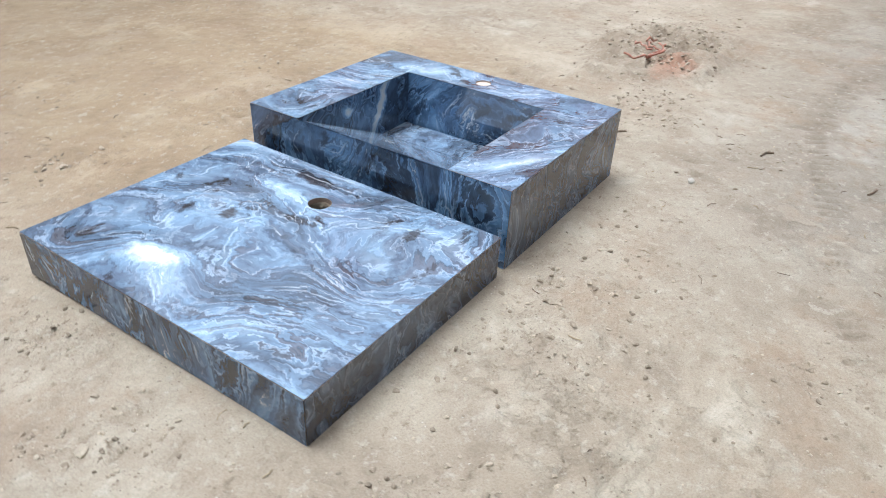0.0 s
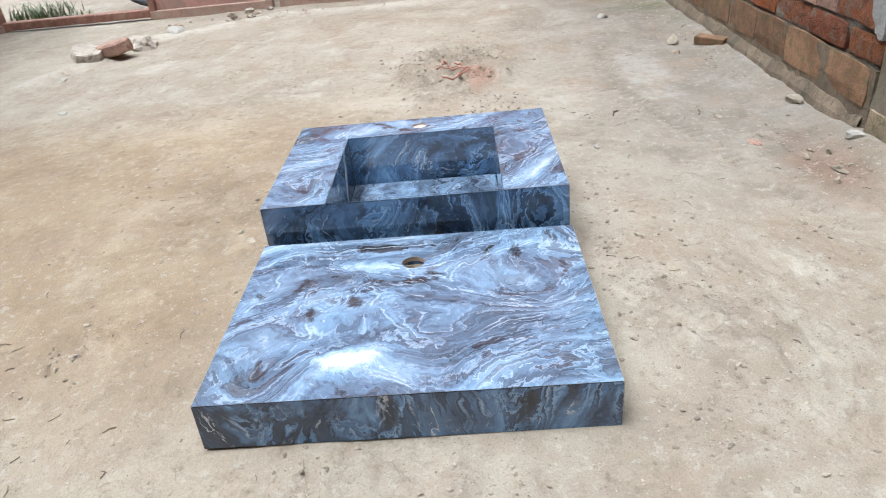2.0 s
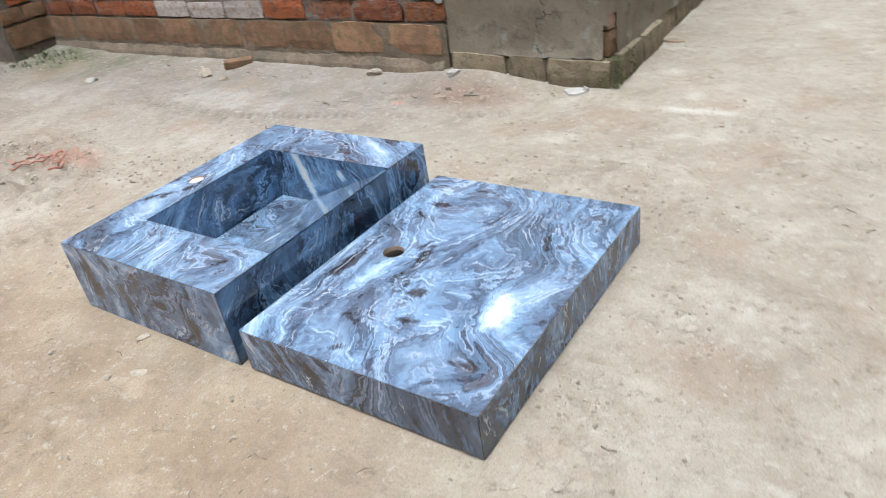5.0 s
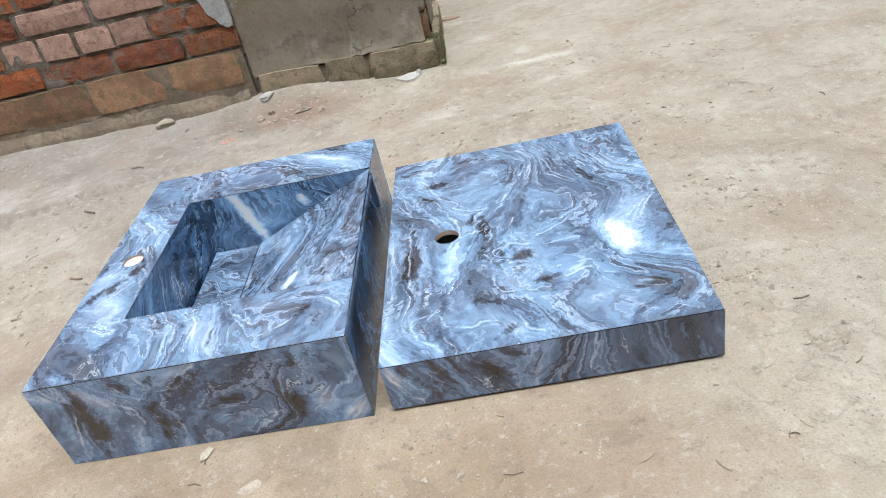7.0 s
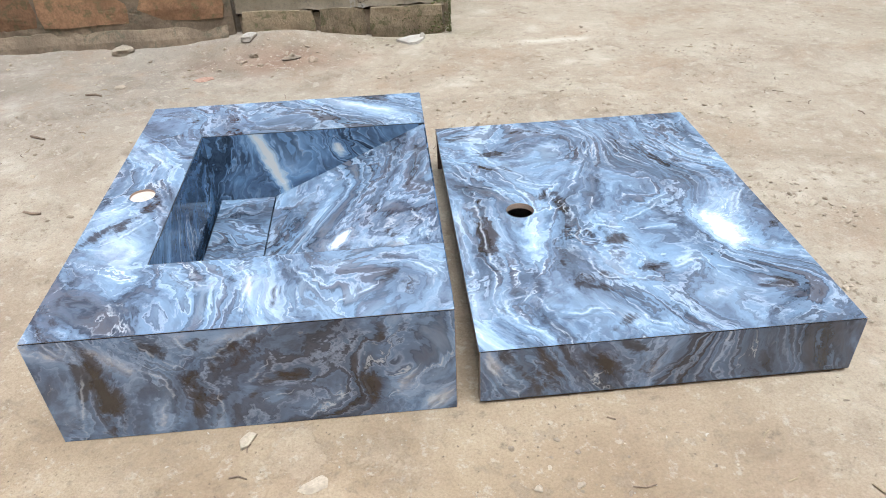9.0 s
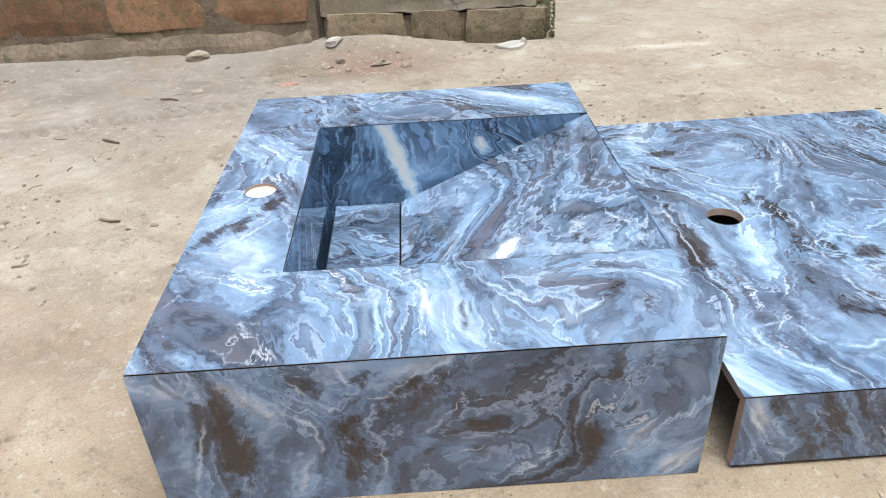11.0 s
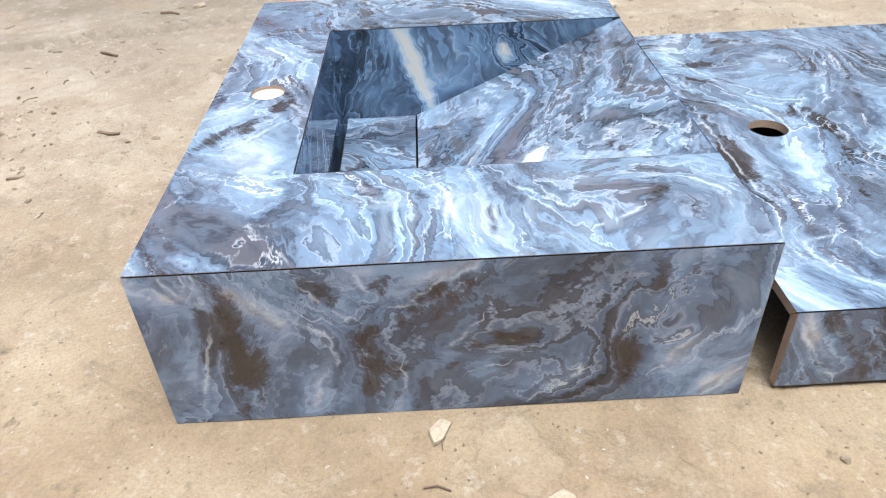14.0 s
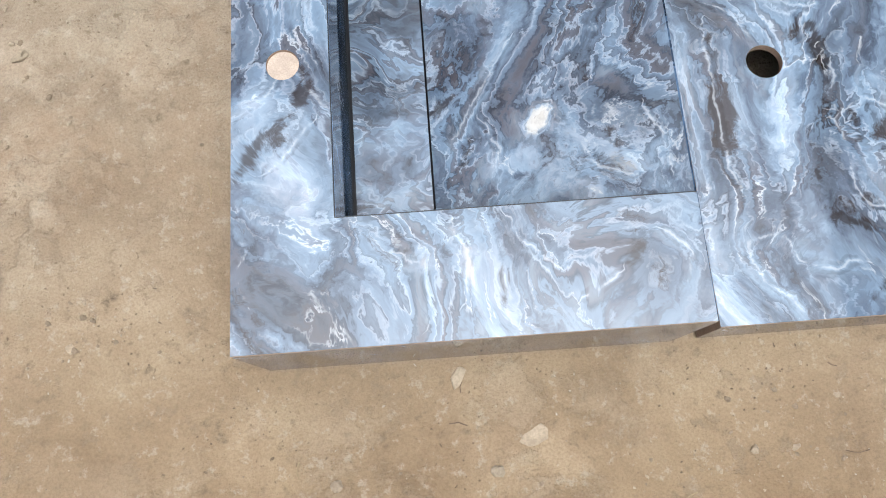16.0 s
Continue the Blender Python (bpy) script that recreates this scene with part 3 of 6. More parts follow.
BASIN_SIDE_DARK = (
    (0.0050, (0.05, 0.112), (0.05, 0.089), (0.043, 0.071)),
    (0.0075, (0.059, 0.111), (0.063, 0.089), (0.066, 0.062), (0.063, 0.029), (0.059, 0.007)),
    (0.0035, (0.082, 0.064), (0.076, 0.04), (0.08, 0.016)),
    (0.0085, (0.165, 0.082), (0.166, 0.058), (0.16, 0.029)),
    (0.0035, (0.194, 0.032), (0.196, 0.004)),
    (0.0040, (0.215, 0.044), (0.233, 0.055)),
    (0.0070, (0.263, 0.078), (0.279, 0.067)),
    (0.0040, (0.358, 0.066), (0.365, 0.041), (0.36, 0.02)),
    (0.0030, (0.374, 0.104), (0.379, 0.131)),
    (0.0045, (0.186, 0.097), (0.214, 0.125), (0.233, 0.141)),
    (0.0050, (0.119, 0.143), (0.142, 0.121)),
    (0.0030, (0.175, 0.131), (0.188, 0.138)),
)
BASIN_FRONT_PALE = (
    (0.0025, (0.467, 0.144), (0.474, 0.087), (0.487, 0.062)),
    (0.0014, (0.407, 0.132), (0.425, 0.069)),
    (0.0014, (0.122, 0.118), (0.104, 0.094), (0.132, 0.072)),
    (0.0020, (0.25, 0.131), (0.235, 0.104), (0.203, 0.108)),
    (0.0014, (0.04, 0.128), (0.013, 0.102)),
)
BASIN_FRONT_DARK = (
    (0.0080, (0.495, 0.135), (0.489, 0.076)),
    (0.0110, (0.537, 0.135), (0.561, 0.116)),
    (0.0100, (0.074, 0.134), (0.061, 0.097)),
    (0.0060, (0.198, 0.139), (0.194, 0.117)),
    (0.0060, (0.317, 0.136), (0.3, 0.094)),
    (0.0060, (0.363, 0.092), (0.333, 0.083)),
    (0.0060, (0.134, 0.084), (0.091, 0.08)),
)
SLAB_FRONT_PALE = (
    (0.0014, (0.267, 0.069), (0.268, 0.038), (0.259, 0.026)),
    (0.0014, (0.051, 0.05), (0.069, 0.032), (0.069, 0.019)),
    (0.0014, (0.117, 0.071), (0.129, 0.051)),
    (0.0014, (0.304, 0.057), (0.313, 0.021)),
    (0.0016, (0.499, 0.073), (0.484, 0.021)),
    (0.0014, (0.399, 0.054), (0.409, 0.018)),
)
SLAB_FRONT_DARK = (
    (0.0080, (0.476, 0.066), (0.466, 0.011)),
    (0.0060, (0.421, 0.065), (0.435, 0.033)),
    (0.0070, (0.287, 0.069), (0.284, 0.03)),
    (0.0060, (0.07, 0.059), (0.11, 0.05)),
    (0.0050, (0.138, 0.022), (0.133, -0.0)),
    (0.0050, (0.196, 0.043), (0.217, 0.053)),
    (0.0050, (0.244, 0.038), (0.253, 0.013)),
)
SLAB_SIDE_PALE = (
    (0.0016, (0.008, 0.066), (0.023, 0.038), (0.043, 0.01)),
    (0.0014, (0.12, 0.043), (0.133, 0.028), (0.15, 0.011)),
    (0.0018, (0.214, 0.026), (0.23, 0.07), (0.235, 0.081)),
    (0.0014, (0.291, 0.076), (0.281, 0.024)),
)
SLAB_SIDE_DARK = (
    (0.0090, (0.03, 0.079), (0.048, 0.041), (0.076, 0.009)),
    (0.0080, (0.151, 0.044), (0.173, 0.032)),
    (0.0050, (0.091, 0.08), (0.108, 0.049)),
    (0.0060, (0.193, 0.062), (0.174, 0.076)),
)
BOWL_BACK_PALE = (
    (0.0030, (0.297, 0.093), (0.282, 0.052), (0.275, 0.059)),
    (0.0014, (0.268, 0.133), (0.226, 0.068)),
    (0.0014, (0.332, 0.058), (0.414, 0.042)),
    (0.0014, (0.201, 0.076), (0.219, 0.034)),
)
BOWL_BACK_DARK = (
    (0.0060, (0.396, 0.111), (0.453, 0.123)),
    (0.0060, (0.179, 0.096), (0.158, 0.06)),
    (0.0060, (0.343, 0.119), (0.312, 0.099)),
)


def line_distance(u, v, lines):
    """Signed and plain distance to the nearest line, and the distance less that line's half width."""
    best = np.full(u.shape, 9.0)
    signed, less = np.full(u.shape, 9.0), np.full(u.shape, 9.0)
    for half, *points in lines:
        for (ax, ay), (bx, by) in zip(points, points[1:]):
            length = math.hypot(bx - ax, by - ay)
            tx, ty = (bx - ax) / length, (by - ay) / length
            s = np.clip((u - ax) * tx + (v - ay) * ty, 0, length)
            d = np.hypot(u - ax - s * tx, v - ay - s * ty)
            side = np.where((v - ay) * tx - (u - ax) * ty >= 0, 1.0, -1.0)
            near = d < best
            best = np.where(near, d, best)
            signed = np.where(near, d * side, signed)
            less = np.minimum(less, d - half)
    return signed, best, less


def stream(lines, w, h):
    """A smooth height over the tile whose contours run along the lines; returns a function of (u, v)."""
    here, way = [], []
    for _, *points in lines:
        for (ax, ay), (bx, by) in zip(points, points[1:]):
            length = math.hypot(bx - ax, by - ay)
            for s in np.arange(0.004, length, 0.010):
                here.append((ax + (bx - ax) * s / length, ay + (by - ay) * s / length))
                way.append(((bx - ax) / length, (by - ay) / length))
    here, way = np.array(here), np.array(way)
    double = np.mean((way[:, 0] + 1j * way[:, 1]) ** 2)
    main = np.exp(0.5j * np.angle(double))
    across = np.array((-main.imag, main.real))
    step = max(w, h) / 11
    cu, cv = [a.ravel() for a in np.meshgrid(np.arange(-step, w + 1.5 * step, step), np.arange(-step, h + 1.5 * step, step))]
    reach = 1.25 * step
    def slopes(u, v):
        du, dv = u[:, None] - cu, v[:, None] - cv
        g = np.exp(-(du ** 2 + dv ** 2) / (2 * reach ** 2)) / reach
        return np.hstack([-du * g, np.ones((len(u), 1)), np.zeros((len(u), 1))]), np.hstack([-dv * g, np.zeros((len(u), 1)), np.ones((len(u), 1))])
    gu, gv = slopes(here[:, 0], here[:, 1])
    normal = np.stack([-way[:, 1], way[:, 0]], -1)
    lean = normal @ across
    sure = np.clip(np.abs(lean) * 1.6 - 0.4, 0, 1)[:, None] * 0.6
    pu, pv = slopes(cu, cv)
    n = len(cu) + 2
    rows = np.vstack([gu * way[:, :1] + gv * way[:, 1:], sure * (gu * normal[:, :1] + gv * normal[:, 1:]), 0.22 * pu, 0.22 * pv, 0.10 * np.eye(n)])
    aims = np.concatenate([np.zeros(len(here)), sure[:, 0] * np.sign(lean), 0.22 * across[0] * np.ones(len(cu)), 0.22 * across[1] * np.ones(len(cu)), np.zeros(n)])
    weight = np.linalg.lstsq(rows, aims, rcond=None)[0]
    def height(u, v):
        g = np.exp(-((u[:, None] - cu) ** 2 + (v[:, None] - cv) ** 2) / (2 * reach ** 2)) * reach
        return g @ weight[:-2] + u * weight[-2] + v * weight[-1]
    return height


def veined(bm, plane, w, h, pale, dark, cell=0.008):
    """Cuts a tile into small cells and gives each corner the run of the pattern there: contour height, and distance from pale and dark lines."""
    a, b = "xyz".index(plane[0]), "xyz".index(plane[1])
    for axis, size in ((a, w), (b, h)):
        for at in np.arange(cell / 2, size, cell):
            co, no = Vector((0, 0, 0)), Vector((0, 0, 0))
            co[axis], no[axis] = at, 1
            bmesh.ops.bisect_plane(bm, geom=bm.verts[:] + bm.edges[:] + bm.faces[:], dist=1e-6, plane_co=co, plane_no=no)
    u, v = np.array([p.co[a] for p in bm.verts]), np.array([p.co[b] for p in bm.verts])
    run = stream(pale + dark, w, h)(u, v)
    signed, plain_distance, _ = line_distance(u, v, pale)
    broad = line_distance(u, v, pale)[2]
    dim = line_distance(u, v, dark)[2]
    layer, second = bm.verts.layers.float_color.new("run"), bm.verts.layers.float_color.new("edge")
    for k, p in enumerate(bm.verts):
        p[layer] = Vector((run[k], signed[k], plain_distance[k], 1))
        p[second] = Vector((broad[k], dim[k], 0, 1))
    return bm


# ---- ground ----
TABLES = {}


def lattice(shape_x, shape_y, cell, seed):
    """Smooth random relief over the grid of places, about -1 to 1."""
    if seed not in TABLES:
        TABLES[seed] = np.random.RandomState(seed).rand(256, 256) * 2 - 1
    table = TABLES[seed]
    gx, gy = shape_x / cell, shape_y / cell
    ix, iy = np.floor(gx).astype(int), np.floor(gy).astype(int)
    fx, fy = gx - ix, gy - iy
    fx, fy = fx * fx * (3 - 2 * fx), fy * fy * (3 - 2 * fy)
    def pick(a, b):
        return table[a % 256, b % 256]
    low = pick(ix, iy) * (1 - fx) + pick(ix + 1, iy) * fx
    high = pick(ix, iy + 1) * (1 - fx) + pick(ix + 1, iy + 1) * fx
    return low * (1 - fy) + high * fy


def step01(v, a, b):
    t = np.clip((v - a) / (b - a), 0, 1)
    return t * t * (3 - 2 * t)


def along(x, y, ax, ay, bx, by):
    """Distance along and across the line from a to b."""
    length = math.hypot(bx - ax, by - ay)
    ux, uy = (bx - ax) / length, (by - ay) / length
    return (x - ax) * ux + (y - ay) * uy, (y - ay) * ux - (x - ax) * uy, length


def relief(x, y):
    """Height of the yard and its stains: pale, damp (which also holds all other darkened earth), red, mossy."""
    near = np.maximum(np.maximum(-x, x - 0.95), np.maximum(-y, y - 0.6))
    calm = 0.25 + 0.75 * step01(near, 0.05, 0.5)
    h = calm * (0.006 * lattice(x, y, 0.62, 1) + 0.0035 * lattice(x, y, 0.23, 2) - 0.003)
    h += 0.0024 * lattice(x, y, 0.075, 3) * calm + 0.0012 * lattice(x, y, 0.028, 4) * calm
    pale, damp, red = np.zeros_like(x), np.zeros_like(x), np.zeros_like(x)
    rough = np.abs(lattice(x, y, 0.05, 5)) + 0.6 * np.abs(lattice(x, y, 0.024, 6))
    # loose dug soil behind the basin
    d = np.hypot((x + 1.00) / 0.46, (y - 0.35) / 0.28) + 0.25 * lattice(x, y, 0.13, 7)
    soil = 1 - step01(d, 0.55, 1.1)
    h += soil * (0.002 + 0.032 * rough)
    damp += soil * np.clip(0.75 + 0.6 * lattice(x, y, 0.06, 20), 0, 1)
    d = np.hypot((x + 0.38) / 0.25, (y - 0.55) / 0.14) + 0.3 * lattice(x, y, 0.1, 8)
    h += (1 - step01(d, 0.4, 1.1)) * 0.008 * rough
    red += 0.5 * (1 - step01(np.hypot((x + 0.80) / 0.16, (y - 0.46) / 0.10) + 0.25 * lattice(x, y, 0.05, 9), 0.2, 1.0))
    red += 0.22 * (1 - step01(np.hypot((x - 0.12) / 0.24, (y - 1.25) / 0.10) + 0.35 * lattice(x, y, 0.07, 22), 0.2, 1.1))
    # lumps in front of the slab and along its far side
    for cx, cy, rx, ry in ((1.22, 0.33, 0.16, 0.10), (0.80, 0.86, 0.22, 0.08), (0.55, 0.74, 0.35, 0.10), (1.0, 0.72, 0.14, 0.10), (1.0, 0.16, 0.10, 0.08), (-0.52, 0.12, 0.14, 0.2), (-0.9, -0.35, 0.25, 0.12), (0.66, -0.36, 0.12, 0.07), (0.25, -0.40, 0.20, 0.07), (1.15, 1.02, 0.2, 0.1)):
        d = np.hypot((x - cx) / rx, (y - cy) / ry) + 0.3 * lattice(x, y, 0.08, 10)
        h += (1 - step01(d, 0.3, 1.1)) * 0.009 * rough
        damp += 0.30 * (1 - step01(d, 0.3, 1.1)) * np.clip(0.5 + lattice(x, y, 0.04, 23), 0, 1)
    # short scrapes and heel marks, hollows coloured darker and rims paler
    for cx, cy, a, n in ((1.12, -0.05, 40, 3), (0.70, -0.345, 35, 2), (0.27, -0.25, 110, 4), (0.98, 0.16, 70, 6), (1.00, 0.72, 20, 6), (0.62, 0.66, 10, 4), (1.04, 0.41, 95, 5), (0.42, 0.72, 150, 4), (-0.45, 0.10, 80, 4), (-0.95, -0.2, 10, 4), (1.30, 0.62, 15, 4), (1.45, 0.20, 70, 3), (0.95, 0.95, 110, 4), (-0.35, -0.30, 60, 4), (-0.75, -0.65, 20, 4), (1.05, 1.25, 140, 3),
                         (0.75, 1.15, 30, 4), (-0.62, -0.12, 35, 3), (0.40, -0.28, 80, 3), (1.22, 0.34, 60, 5), (-0.20, 0.72, 50, 4), (0.15, -0.35, 10, 3)):
        for j in range(n):
            u, v = math.cos(math.radians(a + 23 * j)), math.sin(math.radians(a + 23 * j))
            px, py = x - cx - 0.05 * (j - n / 2) * v - 0.03 * (j % 2), y - cy + 0.045 * (j - n / 2) * u
            across, down = px * u + py * v, py * u - px * v + 0.008 * lattice(x, y, 0.04, 21)
            mark = np.exp(-(across / 0.030) ** 2 - (down / 0.010) ** 2)
            rim = np.exp(-(across / 0.034) ** 2 - ((down - 0.016) / 0.009) ** 2)
            h += 0.006 * rim - 0.006 * mark
            damp += 0.55 * mark
            pale += 0.35 * rim
    # a tyre's tread pressed into the earth, its grooves coloured darker
    for ax, ay, bx, by, w in ((-0.62, 0.90, 0.36, 1.15, 0.026), (0.545, 0.84, 0.515, 1.02, 0.03), (-1.35, 0.95, -0.62, 0.93, 0.03)):
        s, n, length = along(x, y, ax, ay, bx, by)
        inside = step01(s, -0.02, 0.02) * (1 - step01(s, length - 0.02, length + 0.02)) * (1 - step01(np.abs(n), w * 0.7, w * 1.2))
        ribs = np.sqrt(0.5 + 0.5 * np.sin(2 * np.pi * (s + 0.35 * n) / 0.032))
        firm = inside * np.clip(0.50 + 0.7 * lattice(x, y, 0.16, 11) + 0.5 * lattice(x, y, 0.05, 17), 0, 1)
        h += firm * (0.009 * ribs - 0.007)
        damp += 0.6 * firm * (1 - ribs)
    # chalky lip of the old floor that runs along the gate
    for ax, ay, bx, by in ((-1.30, -1.50, -2.10, -1.20), (-2.10, -1.20, -2.42, -0.60), (-2.42, -0.60, -2.48, 0.20), (-2.48, 0.20, -2.46, 0.55)):
        s, n, length = along(x, y, ax, ay, bx, by)
        band = step01(s, -0.1, 0.05) * (1 - step01(s, length - 0.05, length + 0.1))
        n = n + 0.03 * lattice(x, y, 0.2, 12)
        h += band * 0.014 * np.exp(-(n / 0.05) ** 2)
        pale += band * np.exp(-(n / 0.085) ** 2)
    # earth banked up against the wall and in the corner by the gate
    h += ((1 - step01(x, -0.05, 0.55)) * 0.013 + 0.030 * np.exp(-((x - 0.10) / 0.17) ** 2)) * step01(y + 0.02 * lattice(x, y, 0.2, 13), 1.27, 1.40)
    h += 0.015 * (1 - step01(np.hypot((x + 2.45) / 0.55, (y - 1.5) / 0.45), 0.2, 1.0))
    # scuffed pale patches and the damp hollow by the wall
    for cx, cy, rx, ry, a in ((0.84, 1.27, 0.14, 0.025, 1.0), (-0.75, 1.02, 0.32, 0.10, 0.8), (-0.52, 0.72, 0.22, 0.10, 0.55), (-1.42, -2.05, 0.40, 0.10, 0.8),
                              (-1.45, -0.95, 0.16, 0.12, 0.6), (-0.62, 0.15, 0.10, 0.30, 0.5), (-0.32, -0.35, 0.08, 0.22, 0.5), (0.15, -0.42, 0.20, 0.05, 0.5),
                              (-0.55, -0.55, 0.14, 0.3, 0.4), (-1.6, 0.9, 0.35, 0.16, 0.4), (-0.29, 0.28, 0.09, 0.09, 0.6)):
        d = np.hypot((x - cx) / rx, (y - cy) / ry) + 0.35 * lattice(x, y, 0.07, 14) + 0.2 * lattice(x, y, 0.03, 15)
        pale += a * (1 - step01(d, 0.3, 1.15))
    # besides the hollow, broad patches that darken the earth round the tiles and wall
    for cx, cy, rx, ry, a in ((0.10, 1.25, 0.27, 0.12, 1.0), (-0.25, 0.30, 0.30, 0.6, 0.16), (1.5, 1.2, 0.5, 0.5, 0.2), (-0.28, 1.08, 0.05, 0.03, 0.3), (1.15, 0.40, 0.25, 0.2, 0.25), (0.55, -0.12, 0.5, 0.10, 0.30),
                              (0.05, -0.20, 0.25, 0.2, 0.35), (-1.7, 1.12, 0.8, 0.30, 0.55), (-1.6, 0.75, 0.5, 0.2, 0.35), (-0.22, 0.20, 0.14, 0.05, 0.35), (-2.0, -1.9, 0.6, 0.3, 0.3)):
        d = np.hypot((x - cx) / rx, (y - cy) / ry) + 0.35 * lattice(x, y, 0.09, 16)
        damp += a * (1 - step01(d, 0.3, 1.15))
    far = np.maximum(np.abs(x + 0.3) - 3.2, np.abs(y) - 3.2)
    h = h * (1 - step01(far, 0.0, 1.0))
    # level beds under the two sinks
    bed = step01(near, -0.06, 0.015)
    h = h * bed + 0.0015 * (1 - bed)
    moss = np.zeros_like(x)
    for cx, cy, rx, ry, a in ((-2.25, 1.25, 0.55, 0.24, 0.85), (-1.75, 1.32, 0.5, 0.10, 0.5), (0.50, 1.36, 0.2, 0.05, 0.3)):
        d = np.hypot((x - cx) / rx, (y - cy) / ry) + 0.4 * lattice(x, y, 0.12, 18) + 0.2 * lattice(x, y, 0.04, 19)
        moss += a * (1 - step01(d, 0.2, 1.2))
    return h, np.clip(pale, 0, 1), np.clip(damp, 0, 1), np.clip(red, 0, 1), np.clip(moss, 0, 1)


def graded(lo, hi, fine, reach, dense):
    """Grid lines: close between lo and hi, then ever wider out to reach."""
    mid = sorted(set(np.round(np.concatenate([np.arange(lo, hi + fine / 2, fine), np.arange(*dense, fine / 2)]), 5)))
    out, gap = [], fine
    a, b = lo, hi
    left, right = [], []
    while b < reach:
        gap *= 1.28
        a, b = a - gap, b + gap
        left.append(a)
        right.append(b)
    return np.array(left[::-1] + mid + right)


def build_ground():
    xs, ys = graded(-3.0, 2.2, 0.0115, 600, (-0.66, 0.4)), graded(-2.3, 2.5, 0.0115, 600, (0.86, 1.19))
    gx, gy = np.meshgrid(xs, ys)
    x, y = gx.ravel(), gy.ravel()
    h, pale, damp, red, moss = relief(x, y)
    nx, ny = len(xs), len(ys)
    i = np.arange(nx * ny).reshape(ny, nx)
    quads = np.stack([i[:-1, :-1], i[:-1, 1:], i[1:, 1:], i[1:, :-1]], -1).reshape(-1, 4)
    me = bpy.data.meshes.new("ground")
    me.vertices.add(nx * ny)
    me.vertices.foreach_set("co", np.stack([x, y, h], -1).ravel())
    me.loops.add(quads.size)
    me.loops.foreach_set("vertex_index", quads.ravel())
    me.polygons.add(len(quads))
    me.polygons.foreach_set("loop_start", np.arange(0, quads.size, 4))
    me.polygons.foreach_set("use_smooth", np.ones(len(quads), bool))
    me.update(calc_edges=True)
    layer = me.attributes.new("stain", "FLOAT_COLOR", "POINT")
    layer.data.foreach_set("color", np.stack([pale, damp, red, moss], -1).ravel())
    me.materials.append(EARTH)
    tagged(new("ground", me), "trodden sandy earth yard with scuffs and tyre marks", "ground", kind="structure")


build_ground()


def floor_at(x, y):
    h = relief(np.array([float(x)]), np.array([float(y)]))[0]
    return float(h[0])


# ---- the wash basin: a box of glued tiles with a sloping bowl ----
BW, BL, BH, T = 0.457, 0.598, 0.151, 0.009
CUT_X, CUT_Y0, CUT_Y1, FLOOR_Z, STRIP_X = 0.103, 0.129, 0.472, 0.034, 0.200
G = 0.0008
TOP_BASIN = marble("basin_top_tile", 1.0, [
    (0.27, 0.06, 0.12, 0.05, 0, 0.06, 0), 
    (0.4, 0.046, 0.035, 0.03, 0, -0.05, 0.16), (0.39, 0.1, 0.03, 0.022, 30, 0, 0.14), (0.035, 0.2, 0.055, 0.026, 35, -0.1, 0.2), 
    (0.356, 0.562, 0.07, 0.025, 10, 0.04, 0), (0.07, 0.39, 0.04, 0.05, 0, 0.02, 0), (0.02, 0.25, 0.03, 0.03, 40, 0.08, 0), (0.05, 0.46, 0.03, 0.03, 20, -0.06, 0.1)], "z", gain=0.09)
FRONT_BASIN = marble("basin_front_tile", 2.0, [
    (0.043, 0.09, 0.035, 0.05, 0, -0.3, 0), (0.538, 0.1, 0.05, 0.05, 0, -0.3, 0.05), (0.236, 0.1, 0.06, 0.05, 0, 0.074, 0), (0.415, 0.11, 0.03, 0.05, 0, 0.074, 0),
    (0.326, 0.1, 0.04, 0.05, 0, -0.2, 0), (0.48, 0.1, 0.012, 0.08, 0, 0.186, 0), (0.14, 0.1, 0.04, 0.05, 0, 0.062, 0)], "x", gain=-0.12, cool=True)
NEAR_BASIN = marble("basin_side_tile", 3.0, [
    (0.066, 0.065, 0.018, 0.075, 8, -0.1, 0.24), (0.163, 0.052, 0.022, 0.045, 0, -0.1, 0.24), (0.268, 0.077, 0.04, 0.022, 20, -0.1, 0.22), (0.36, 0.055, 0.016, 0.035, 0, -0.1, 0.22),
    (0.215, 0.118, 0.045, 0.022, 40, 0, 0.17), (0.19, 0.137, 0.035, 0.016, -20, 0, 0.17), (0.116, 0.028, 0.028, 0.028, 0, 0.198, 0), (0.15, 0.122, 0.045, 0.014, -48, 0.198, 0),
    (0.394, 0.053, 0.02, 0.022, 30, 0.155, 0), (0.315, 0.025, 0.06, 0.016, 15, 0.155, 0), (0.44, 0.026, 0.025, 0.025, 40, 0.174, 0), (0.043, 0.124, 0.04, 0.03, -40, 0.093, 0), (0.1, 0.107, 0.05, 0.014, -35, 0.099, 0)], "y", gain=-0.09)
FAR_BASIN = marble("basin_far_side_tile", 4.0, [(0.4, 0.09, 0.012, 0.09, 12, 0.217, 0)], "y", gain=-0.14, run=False)
